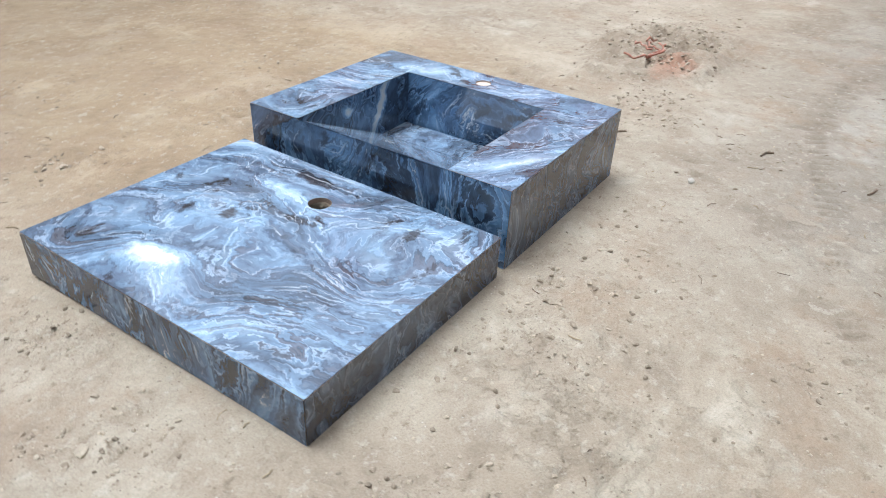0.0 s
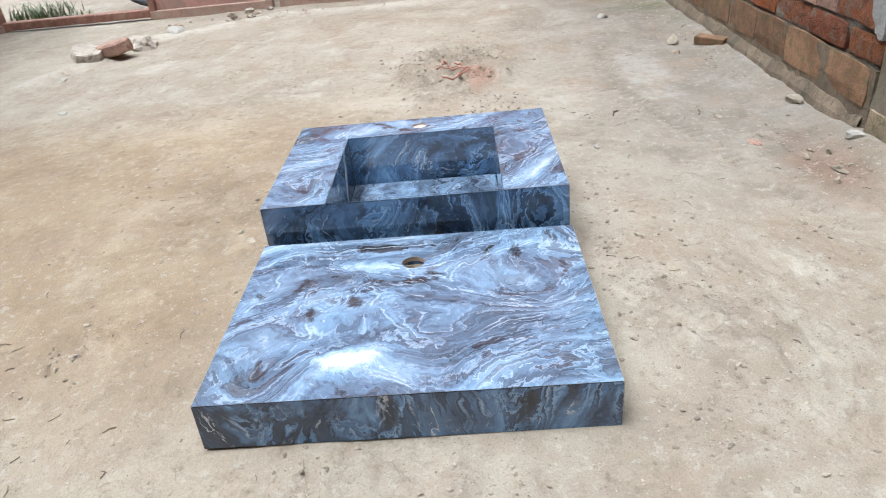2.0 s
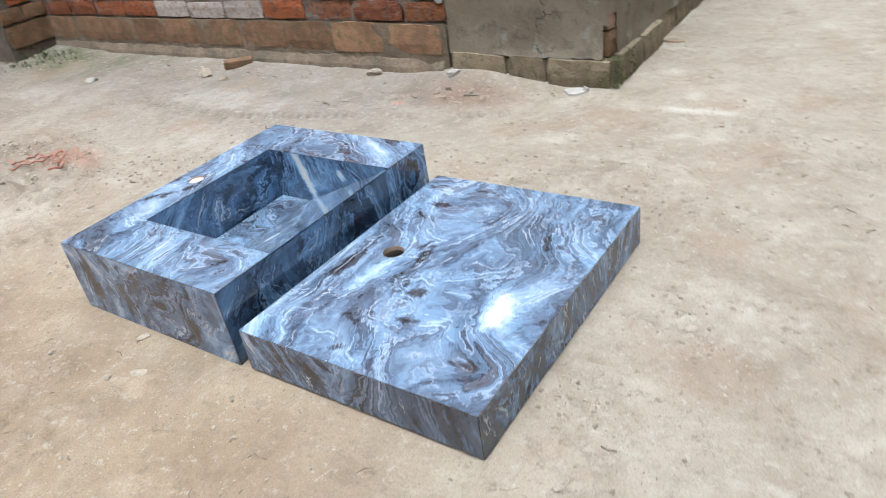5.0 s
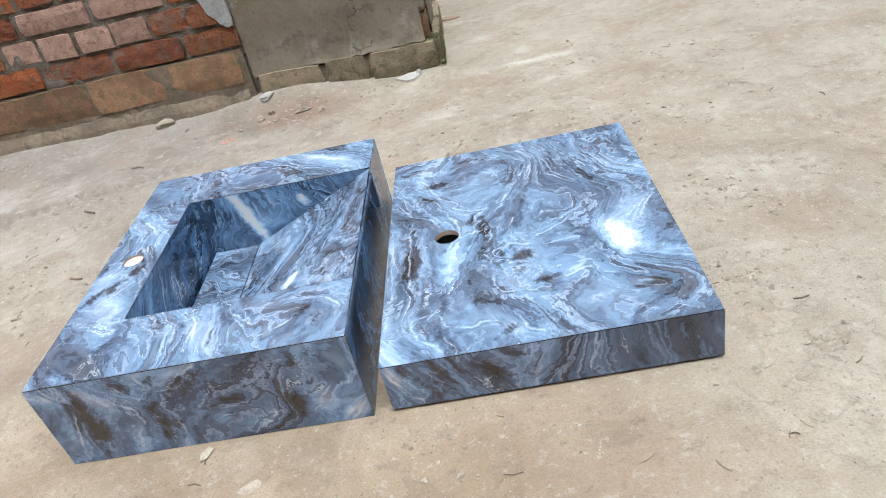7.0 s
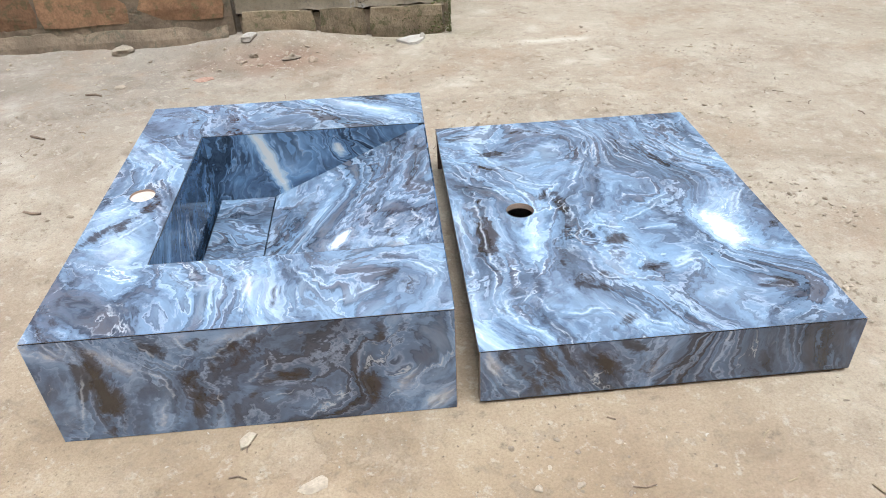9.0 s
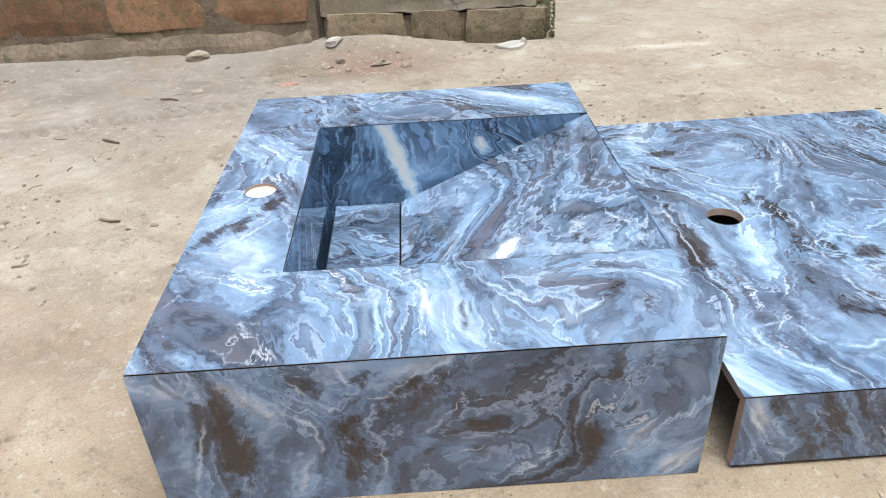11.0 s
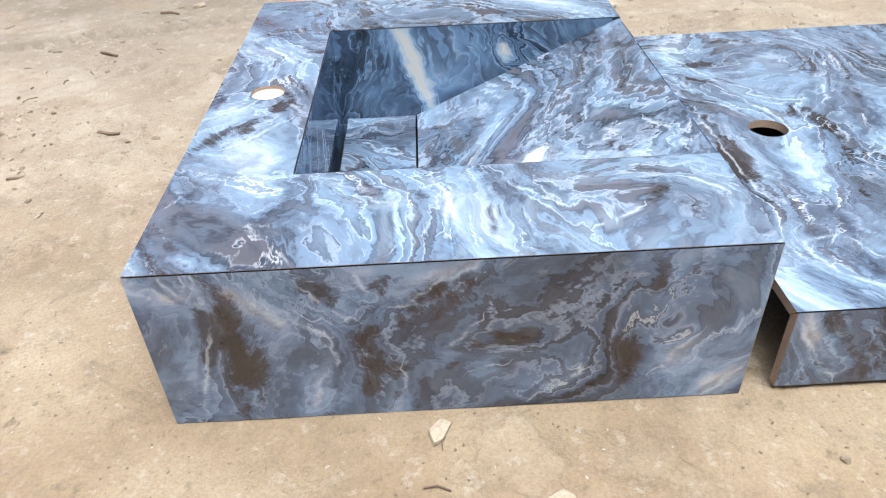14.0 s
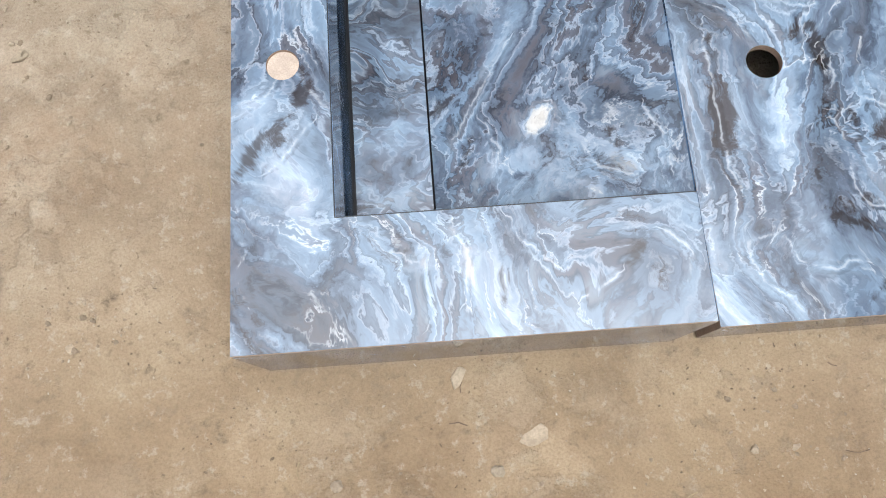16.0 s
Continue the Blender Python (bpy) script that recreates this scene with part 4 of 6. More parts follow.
RAMP_TILE = marble("basin_bowl_tile", 5.0, [
    (0.319, 0.246, 0.02, 0.024, 20, 0.6, 0), (0.39, 0.34, 0.022, 0.02, 0, 0, 0.10), (0.228, 0.19, 0.015, 0.05, 0, -0.15, 0.05), (0.325, 0.303, 0.035, 0.012, 10, 0.112, 0),
    (0.4, 0.18, 0.035, 0.015, -45, 0.186, 0), (0.36, 0.22, 0.03, 0.06, 10, -0.12, 0), (0.27, 0.4, 0.02, 0.09, -35, 0.124, 0), (0.4, 0.27, 0.04, 0.03, 0, 0.062, 0)], "z", gain=0.02)
# bowl walls use the cool tint, so the recess's shade is in their colour
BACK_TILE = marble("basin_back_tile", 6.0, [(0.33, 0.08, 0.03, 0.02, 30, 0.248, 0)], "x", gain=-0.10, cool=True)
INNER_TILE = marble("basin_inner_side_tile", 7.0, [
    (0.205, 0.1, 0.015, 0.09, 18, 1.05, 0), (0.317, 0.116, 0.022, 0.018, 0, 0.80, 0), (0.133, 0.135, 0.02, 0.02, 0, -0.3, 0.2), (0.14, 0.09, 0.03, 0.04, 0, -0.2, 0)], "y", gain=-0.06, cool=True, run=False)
STRIP_TILE = marble("basin_drain_cover_tile", 8.0, [(0.15, 0.3, 0.02, 0.09, 10, 0.112, 0)], "z", gain=0.05, run=False)


def build_basin():
    basin = empty("wash_basin", pose(0, 0, 0), "blue and brown marble-look tiled wash basin standing on the earth yard", "wash basin")
    hole = circle(0.054, 0.297, 0.0172)
    # top: a U round the bowl, open to the front
    def on_top(u, v, d):
        return (u, v, BH - d)
    c0, c1, cx = CUT_Y0 - 0.0012, CUT_Y1 + 0.0012, CUT_X - 0.0012
    outer = [(G, G), (BW - G, G), (BW - G, c0), (cx, c0), (cx, c1), (BW - G, c1), (BW - G, BL - G), (G, BL - G)]
    inner = [(G, T), (BW - T, T), (BW - T, c0), (cx, c0), (cx, c1), (BW - T, c1), (BW - T, BL - T), (G, BL - T)]
    part("top_panel", veined(tile_panel(outer, inner, on_top, T, [hole], (2, 3, 4)), "xy", BW, BL, BASIN_TOP_PALE, BASIN_TOP_DARK), [TOP_BASIN, TILE_BODY, INSIDE], basin, "polished swirled tile top with a tap hole")
    # front
    def on_front(u, v, d):
        return (BW - d, u, v)
    outer = [(G, 0), (BL - G, 0), (BL - G, BH - G), (CUT_Y1, BH - G), (CUT_Y1, BH - 0.0025), (CUT_Y0, BH - 0.0025), (CUT_Y0, BH - G), (G, BH - G)]
    inner = [(T, 0), (BL - T, 0), (BL - T, BH - T), (CUT_Y1, BH - T), (CUT_Y1, BH - T - 0.002), (CUT_Y0, BH - T - 0.002), (CUT_Y0, BH - T), (T, BH - T)]
    part("front_panel", veined(tile_panel(outer, inner, on_front, T, (), (2, 4, 6)), "yz", BL, BH, BASIN_FRONT_PALE, BASIN_FRONT_DARK), [FRONT_BASIN, TILE_BODY, INSIDE], basin)
    # two ends
    for name, y0, sign, mat in (("side_panel", 0.0, 1, NEAR_BASIN), ("side_panel", BL, -1, FAR_BASIN)):
        def on_side(u, v, d):
            return (u, y0 + sign * d, v)
        outer = [(G, 0), (BW - G, 0), (BW - G, BH - G), (G, BH - G)]
        inner = [(G, 0), (BW - T, 0), (BW - T, BH - T), (G, BH - T)]
        bm = tile_panel(outer, inner, on_side, T)
        if sign > 0:
            veined(bm, "xz", BW, BH, BASIN_SIDE_PALE, BASIN_SIDE_DARK)
        part(name, bm, [mat, TILE_BODY, INSIDE], basin)
    # dark glue in the mitred joints
    i = 0.0016
    for lo, hi in (((i, i, BH - T), (BW - i, i + 0.004, BH - i)), ((i, BL - i - 0.004, BH - T), (BW - i, BL - i, BH - i)),
                   ((BW - i - 0.004, i + 0.005, 0.002), (BW - i, i + 0.009, BH - i)), ((BW - i - 0.004, BL - i - 0.009, 0.002), (BW - i, BL - i - 0.005, BH - i))):
        part("edge_joint", box(bmesh.new(), lo, hi), JOINT, basin, "dark glue line in a mitred edge")
    for y0, y1 in ((i + 0.005, CUT_Y0 - 0.001), (CUT_Y1 + 0.001, BL - i - 0.005)):
        part("edge_joint", box(bmesh.new(), (BW - i - 0.004, y0, BH - T), (BW - i, y1, BH - i)), JOINT, basin, "dark glue line in a mitred edge")
    # the tap hole is only cut through the top tile
    bm = bmesh.new()
    bmesh.ops.create_cone(bm, cap_ends=True, segments=32, radius1=0.0169, radius2=0.0169, depth=0.006, matrix=pose(0.054, 0.297, BH - 0.0062))
    part("tap_hole_blank", bm, RAW_CLAY, basin, "pale raw tile behind the tap hole")
    for lo, hi in (((cx + 0.0001, c0 + 0.0001, BH - 0.004), (BW - G, CUT_Y0, BH - 0.0004)), ((cx + 0.0001, CUT_Y1, BH - 0.004), (BW - G, c1 - 0.0001, BH - 0.0004)),
                   ((cx + 0.0001, CUT_Y0, BH - 0.004), (CUT_X, CUT_Y1, BH - 0.0004))):
        part("rim_joint", box(bmesh.new(), lo, hi), JOINT, basin, "dark glue line round the bowl's rim")
    # bowl: back wall, ends, sloping floor and the loose drain cover
    e = 0.0012
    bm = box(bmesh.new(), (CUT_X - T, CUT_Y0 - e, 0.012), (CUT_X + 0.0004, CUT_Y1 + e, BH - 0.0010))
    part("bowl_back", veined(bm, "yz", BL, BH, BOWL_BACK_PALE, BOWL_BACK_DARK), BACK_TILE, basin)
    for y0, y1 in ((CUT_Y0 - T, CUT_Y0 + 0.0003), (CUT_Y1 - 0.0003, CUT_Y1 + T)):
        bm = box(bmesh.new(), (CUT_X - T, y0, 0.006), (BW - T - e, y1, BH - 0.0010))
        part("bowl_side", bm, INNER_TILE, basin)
    bm = box(bmesh.new(), (CUT_X + 0.0075, CUT_Y0 + e, FLOOR_Z - T), (STRIP_X - e, CUT_Y1 - e, FLOOR_Z))
    part("drain_cover", bm, STRIP_TILE, basin, "narrow loose tile that covers the drain slot")
    bm = bmesh.new()
    top = [(STRIP_X + e, FLOOR_Z + 0.0005), (BW - 0.0022, BH - 0.0016), (BW - 0.0022 - 0.004, BH - 0.0016 - T), (STRIP_X + e, FLOOR_Z - T)]
    sides = [[bm.verts.new((x, y, z)) for x, z in top] for y in (CUT_Y0 + e * 0.4, CUT_Y1 - e * 0.4)]
    for a in range(4):
        b = (a + 1) % 4
        bm.faces.new((sides[0][a], sides[0][b], sides[1][b], sides[1][a]))
    bm.faces.new(sides[0])
    bm.faces.new(sides[1][::-1])
    part("bowl_slope", veined(bm, "xy", BW, BL, SLOPE_PALE, SLOPE_DARK), RAMP_TILE, basin, "sloping bowl floor of the same swirled tile")
    bm = box(bmesh.new(), (CUT_X - T, CUT_Y0 - T, 0.004), (BW - 0.02, CUT_Y1 + T, 0.010))
    part("drain_tray", bm, JOINT, basin)


build_basin()

# ---- the vanity top: a shallow shell of tiles, open at its back ----
SW, SL, SH = 0.458, 0.598, 0.079
TOP_SLAB = marble("vanity_top_tile", 11.0, [
    (0.365, 0.202, 0.021, 0.070, 4, 0.46, 0), (0.06, 0.046, 0.075, 0.055, -10, 0.161, 0), (0.218, 0.2, 0.035, 0.02, 20, 0, 0.26), (0.092, 0.427, 0.045, 0.03, 0, 0, 0.15), (0.40, 0.50, 0.06, 0.08, 0, -0.08, 0),
    (0.04, 0.225, 0.018, 0.06, 0, 0, 0.17), (0.17, 0.114, 0.04, 0.018, 0, 0, 0.22), (0.32, 0.071, 0.045, 0.022, 0, 0.124, 0), (0.387, 0.085, 0.03, 0.02, 0, 0, 0.2),
    (0.15, 0.34, 0.03, 0.02, 30, 0, 0.15), (0.27, 0.22, 0.05, 0.06, 0, -0.12, 0), (0.2, 0.03, 0.05, 0.02, 0, 0.124, 0)], "z", gain=0.05)
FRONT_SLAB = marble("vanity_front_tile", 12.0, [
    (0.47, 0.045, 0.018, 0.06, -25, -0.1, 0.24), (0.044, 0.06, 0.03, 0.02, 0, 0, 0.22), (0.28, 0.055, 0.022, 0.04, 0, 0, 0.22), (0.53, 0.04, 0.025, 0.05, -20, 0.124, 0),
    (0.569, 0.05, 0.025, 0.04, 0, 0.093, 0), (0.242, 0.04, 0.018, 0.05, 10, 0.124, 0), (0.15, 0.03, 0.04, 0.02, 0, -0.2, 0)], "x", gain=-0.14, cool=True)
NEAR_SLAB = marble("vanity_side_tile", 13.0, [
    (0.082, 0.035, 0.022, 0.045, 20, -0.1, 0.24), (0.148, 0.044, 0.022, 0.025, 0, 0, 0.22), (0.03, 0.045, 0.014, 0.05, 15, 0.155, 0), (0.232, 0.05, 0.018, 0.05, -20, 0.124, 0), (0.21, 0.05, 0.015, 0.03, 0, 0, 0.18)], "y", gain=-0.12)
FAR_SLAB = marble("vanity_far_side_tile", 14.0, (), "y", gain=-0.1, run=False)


def build_vanity_top():
    top = empty("vanity_top", pose(0.4835, 0.001, 0.0045, -0.55, -0.1, 0.1), "blue and brown marble-look tiled vanity top lying on the yard", "vanity top")
    def on_top(u, v, d):
        return (u, v, SH - d)
    outer = [(0, G), (SW - G, G), (SW - G, SL - G), (0, SL - G)]
    inner = [(0, T), (SW - T, T), (SW - T, SL - T), (0, SL - T)]
    part("top_panel", veined(tile_panel(outer, inner, on_top, T, [circle(0.101, 0.296, 0.0205)]), "xy", SW, SL, SLAB_TOP_PALE, SLAB_TOP_DARK), [TOP_SLAB, TILE_BODY, INSIDE], top, "polished swirled tile top with a drain hole")
    def on_front(u, v, d):
        return (SW - d, u, v)
    outer = [(G, 0), (SL - G, 0), (SL - G, SH - G), (G, SH - G)]
    inner = [(T, 0), (SL - T, 0), (SL - T, SH - T), (T, SH - T)]
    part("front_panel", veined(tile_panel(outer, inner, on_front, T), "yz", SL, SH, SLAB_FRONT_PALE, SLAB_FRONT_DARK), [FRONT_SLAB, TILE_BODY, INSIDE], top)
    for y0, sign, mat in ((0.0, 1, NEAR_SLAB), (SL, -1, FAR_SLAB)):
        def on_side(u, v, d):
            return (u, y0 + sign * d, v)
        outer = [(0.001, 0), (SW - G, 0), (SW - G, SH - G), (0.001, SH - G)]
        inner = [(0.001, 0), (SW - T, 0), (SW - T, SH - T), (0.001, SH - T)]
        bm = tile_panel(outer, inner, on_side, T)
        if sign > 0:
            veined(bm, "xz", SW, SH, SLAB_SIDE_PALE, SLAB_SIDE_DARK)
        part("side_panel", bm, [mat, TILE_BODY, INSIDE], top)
    i = 0.0016
    for lo, hi in (((0.002, i, SH - T), (SW - i, i + 0.004, SH - i)), ((0.002, SL - i - 0.004, SH - T), (SW - i, SL - i, SH - i)),
                   ((SW - i - 0.004, i + 0.005, SH - T), (SW - i, SL - i - 0.005, SH - i))):
        part("edge_joint", box(bmesh.new(), lo, hi), JOINT, top, "dark glue line in a mitred edge")


build_vanity_top()

# ---- brick wall, plastered wall and their plinth ----
WALL_Y, WALL_X0, WALL_X1, PIER_X1 = 1.402, -2.45, 0.008, 0.560
wall = empty("wall_north", pose(WALL_X0, WALL_Y, 0), "weathered red brick yard wall with wide mud joints", "wall")
tagged(wall, kind="structure")


def local_box(name, lo, hi, mat, parent, label="", bevel=0.0):
    return part(name, box(bmesh.new(), lo, hi, bevel), mat, parent, label)


def ragged_sheet(x0, x1, z0, z1, y, rough, seed, fine=0.010):
    """An uneven skin of mortar, facing -y, that laps over the edges of the bricks."""
    bm = bmesh.new()
    nx, nz = int((x1 - x0) / fine), int((z1 - z0) / fine)
    rows = []
    for j in range(nz + 1):
        row = []
        for i in range(nx + 1):
            x, z = x0 + (x1 - x0) * i / nx, z0 + (z1 - z0) * j / nz
            d = noise.noise(Vector((x * 11, z * 14, seed))) + 0.7 * noise.noise(Vector((x * 34, z * 34, seed))) + 0.55 * noise.noise(Vector((x * 85, z * 85, seed)))
            row.append(bm.verts.new((x, y + rough * d, z)))
        rows.append(row)
    for a, b in zip(rows, rows[1:]):
        for i in range(nx):
            bm.faces.new((a[i], a[i + 1], b[i + 1], b[i]))
    return bm


local_box("mortar_core", (-0.3, 0.0085, -0.1), (WALL_X1 - WALL_X0, 0.24, 2.45), MORTAR, wall)
part("pointing", ragged_sheet(-0.02, WALL_X1 - WALL_X0 - 0.002, 0.15, 0.72, 0.0036, 0.0060, 3), MORTAR, wall, "worn mud pointing between the bricks", smooth=True)
part("pointing", ragged_sheet(-0.02, WALL_X1 - WALL_X0 - 0.012, 0.0, 0.172, -0.0052, 0.0045, 8), BASE_MORTAR, wall, "brown smeared mortar over the base bricks", smooth=True)
local_box("base_mortar", (-0.3, -0.006, -0.1), (WALL_X1 - WALL_X0 - 0.012, 0.006, 0.166), BASE_MORTAR, wall, "brown smeared mortar between the base bricks")


def brick_mesh(size, seed):
    """One worn brick, centred, its face towards -y."""
    rng = random.Random(seed)
    bm = bmesh.new()
    bmesh.ops.create_cube(bm, size=1)
    bmesh.ops.subdivide_edges(bm, edges=bm.edges, cuts=2, use_grid_fill=True)
    for v in bm.verts:
        c = v.co
        edge = sum(abs(a) > 0.4 for a in c)
        pull = 1 - 0.030 * (edge > 1) - 0.035 * (edge > 2)
        v.co = Vector((c.x * size[0] * pull + rng.uniform(-1, 1) * 0.0026, c.y * size[1] * pull + rng.uniform(-1, 1) * 0.0016, c.z * size[2] * pull + rng.uniform(-1, 1) * 0.0022))
    me = bpy.data.meshes.new("brick")
    bm.to_mesh(me)
    bm.free()
    return me


def lay_bricks():
    rng = random.Random(5)
    kinds = {}
    for key, size in (("long", (0.220, 0.10, 0.066)), ("short", (0.110, 0.10, 0.066)), ("base", (0.240, 0.10, 0.104)), ("plinth", (0.182, 0.11, 0.086))):
        for mat_name, mat in (("red", BRICK), ("pale", BRICK_PALE), ("chalk", BRICK_CHALK), ("mossy", BRICK_MOSSY), ("green", BRICK_PLINTH)):
            for n in range(3):
                me = brick_mesh(size, rng.random())
                me.materials.append(mat)
                kinds[key, mat_name, n] = me
    def lay(key, mat_name, x, y, z, parent, size=(1, 1, 1), turn=0.0):
        ob = new("brick", kinds[key, mat_name, rng.randrange(3)])
        ob.parent = parent
        ob.matrix_basis = pose(x, y, z, rng.uniform(-1, 1), rng.uniform(-1.2, 1.2), turn + rng.uniform(-1, 1)) @ Matrix.Diagonal((*size, 1))
    off = -WALL_X0
    # broad base course
    x = -0.010 - 0.25
    while x > WALL_X0 - 0.1:
        lay("base", "mossy" if x < -0.2 else "green", x + off + 0.115 + rng.uniform(-0.006, 0.006), 0.0405, 0.118, wall, (rng.uniform(0.97, 1.03), 1, rng.uniform(0.97, 1.04)))
        x -= 0.243
    # alternate courses of stretchers and headers
    rows = 0
    z = 0.211
    joined = bmesh.new()
    while z < 2.42:
        long = rows % 2 == 0
        pitch = 0.226 if long else 0.1165
        x = 0.058 if long else -0.012
        while x > WALL_X0 - 0.05:
            w = min(pitch, x - WALL_X0 + 0.05)
            cx = x - pitch / 2 + off
            cut = 1.0
            if x > 0.01:
                cut, cx = (x - 0.008 - pitch) / -pitch, (x - pitch + 0.006) / 2 + off
            chalk = rows == 0 and -1.34 < x < -0.80
            pale = (rows == 1 and -0.60 < x < -0.20) or rng.random() < 0.13
            if z < 0.70:
                lay("long" if long else "short", "chalk" if chalk else "pale" if pale else "red", cx + rng.uniform(-0.004, 0.004), 0.046 + rng.uniform(-0.004, 0.005), z + rng.uniform(-0.003, 0.003), wall, (cut * rng.uniform(0.95, 1.02), 1, rng.uniform(0.96, 1.06)))
            else:
                box(joined, (cx - cut * pitch / 2 + 0.008, -0.003, z - 0.027), (cx + cut * pitch / 2 - 0.008, 0.1, z + 0.027))
            x -= pitch
        rows += 1
        z += 0.0775
    tagged(part("upper_bricks", joined, BRICK, wall), kind="stuff")
    return lay


lay = lay_bricks()

def plaster_flake():
    """A chipped remnant of pale plaster on the bricks beside the plastered wall."""
    rng = random.Random(3)
    bm = bmesh.new()
    rim = [(-0.072, 0.335), (-0.060, 0.292), (-0.040, 0.262), (-0.020, 0.240), (0.002, 0.243), (0.004, 0.290), (0.004, 0.42), (-0.060, 0.41)]
    edge = []
    for (ax, az), (bx, bz) in zip(rim, rim[1:] + rim[:1]):
        for t in (0, 0.33, 0.66):
            edge.append((ax + (bx - ax) * t + rng.uniform(-1, 1) * 0.003, az + (bz - az) * t + rng.uniform(-1, 1) * 0.003))
    front = [bm.verts.new((x - WALL_X0, -0.013 + 0.002 * rng.random(), z)) for x, z in edge]
    back = [bm.verts.new((x - WALL_X0, 0.002, z)) for x, z in edge]
    bm.faces.new(front)
    bm.faces.new(back[::-1])
    for i in range(len(edge)):
        bm.faces.new((front[i], front[i - 1], back[i - 1], back[i]))
    part("plaster_flake", bm, FLAKE, wall, "chipped pale plaster remnant")


plaster_flake()

# smeared mortar along the foot of the brick wall
def skirting():
    bm = bmesh.new()
    n = 150
    rows = []
    for i in range(n + 1):
        x = WALL_X0 - 0.1 + (WALL_X1 - 0.03 - WALL_X0 + 0.1) * i / n
        w = 0.012 + 0.010 * noise.noise(Vector((x * 6, 0, 0))) + 0.006 * noise.noise(Vector((x * 25, 3, 0)))
        h = 0.050 + 0.012 * noise.noise(Vector((x * 7, 9, 0))) + 0.004 * noise.noise(Vector((x * 30, 1, 0)))
        f = 0.006 * noise.noise(Vector((x * 20, 5, 0)))
        rows.append([bm.verts.new(p) for p in ((x, WALL_Y + 0.02, -0.02), (x, WALL_Y - w - 0.016, -0.02), (x, WALL_Y - w + f - 0.008, h * 0.45), (x, WALL_Y - w * 0.6 + f, h), (x, WALL_Y + 0.02, h + 0.004))])
    for a, b in zip(rows, rows[1:]):
        for k in range(4):
            bm.faces.new((a[k], b[k], b[k + 1], a[k + 1]))
    tagged(part("baseboard", bm, BASE_MORTAR, None, smooth=False), "rough brown mortar smeared along the wall foot", "mortar", kind="structure")


skirting()

# plastered lower wall with the brick plinth showing at its foot
pier = empty("wall_plastered", pose(WALL_X1, WALL_Y, 0), "cracked grey cement plastered wall on a mossy brick plinth", "wall")
tagged(pier, kind="structure")


def plaster_wall():
    """Plaster skin with an uneven lower edge, over the corner and back along the side."""
    bm = bmesh.new()
    length = PIER_X1 - WALL_X1
    places = [(length * i / 60, -0.004, 0) for i in range(61)] + [(length + 0.0, 0.012 + 2.6 * i / 80, 1) for i in range(1, 81)]
    cols = []
    for k, (x, y, side) in enumerate(places):
        s = x + y
        low = 0.079 + 0.006 * noise.noise(Vector((s * 9, 2, 0))) + 0.006 * noise.noise(Vector((s * 40, 2, 0)))
        col = []
        for j in range(26):
            z = low + (1.65 - low) * (j / 25) ** 2.2
            d = 0.006 * noise.noise(Vector((x * 8, y * 8, z * 8))) + 0.003 * noise.noise(Vector((x * 33, y * 33, z * 33)))
            d2 = 0.009 * math.exp(-(z - low) / 0.025)
            if side:
                col.append(bm.verts.new((x + d + d2 * 0.5 + 0.002, y, z)))
            else:
                col.append(bm.verts.new((x, y + d - d2, z)))
        cols.append(col)
    for a, b in zip(cols, cols[1:]):
        for j in range(25):
            c = a[j].co
            # the corner has lost its plaster low down
            ragged_x = length - 0.024 + 0.012 * noise.noise(Vector((4, 1, c.z * 24)))
            ragged_y = 0.028 + 0.012 * noise.noise(Vector((7, 1, c.z * 24)))
            if c.x > ragged_x and c.y < ragged_y and c.z < 0.16 + 0.03 * noise.noise(Vector((c.x * 30, c.y * 30, 3))):
                continue
            bm.faces.new((a[j], b[j], b[j + 1], a[j + 1]))
    part("plaster", bm, PLASTER, pier, smooth=True)
    local_box("wall_core", (0.004, 0.012, -0.1), (length - 0.010, 2.6, 1.645), MORTAR, pier)
    for n in range(4):
        lay("short", ("mossy", "pale", "mossy")[n % 3], length - 0.0545, 0.0550, 0.120 + 0.0775 * n, pier, (1, 1, 1.14))


plaster_wall()


def plinth():
    for cx, size, out, high in ((0.100, 1.10, 0.034, 0.040), (0.274, 0.70, 0.039, 0.037), (0.448, 1.12, 0.032, 0.035)):
        lay("plinth", "green", cx + 0.008, out, high, pier, (size, 1, 1))
    length = PIER_X1 - WALL_X1
    local_box("plinth_mortar", (0.004, -0.0060, -0.08), (length + 0.0125, 0.36, 0.070), BASE_MORTAR, pier)
    y = 0.12
    for n in range(12):
        x = PIER_X1 - WALL_X1 - (0.028 if n < 2 else 0.052)
        lay("plinth", "green", x, y, 0.040 if n < 2 else 0.034, pier, (1, 1, 1), 90)
        y += 0.192


plinth()

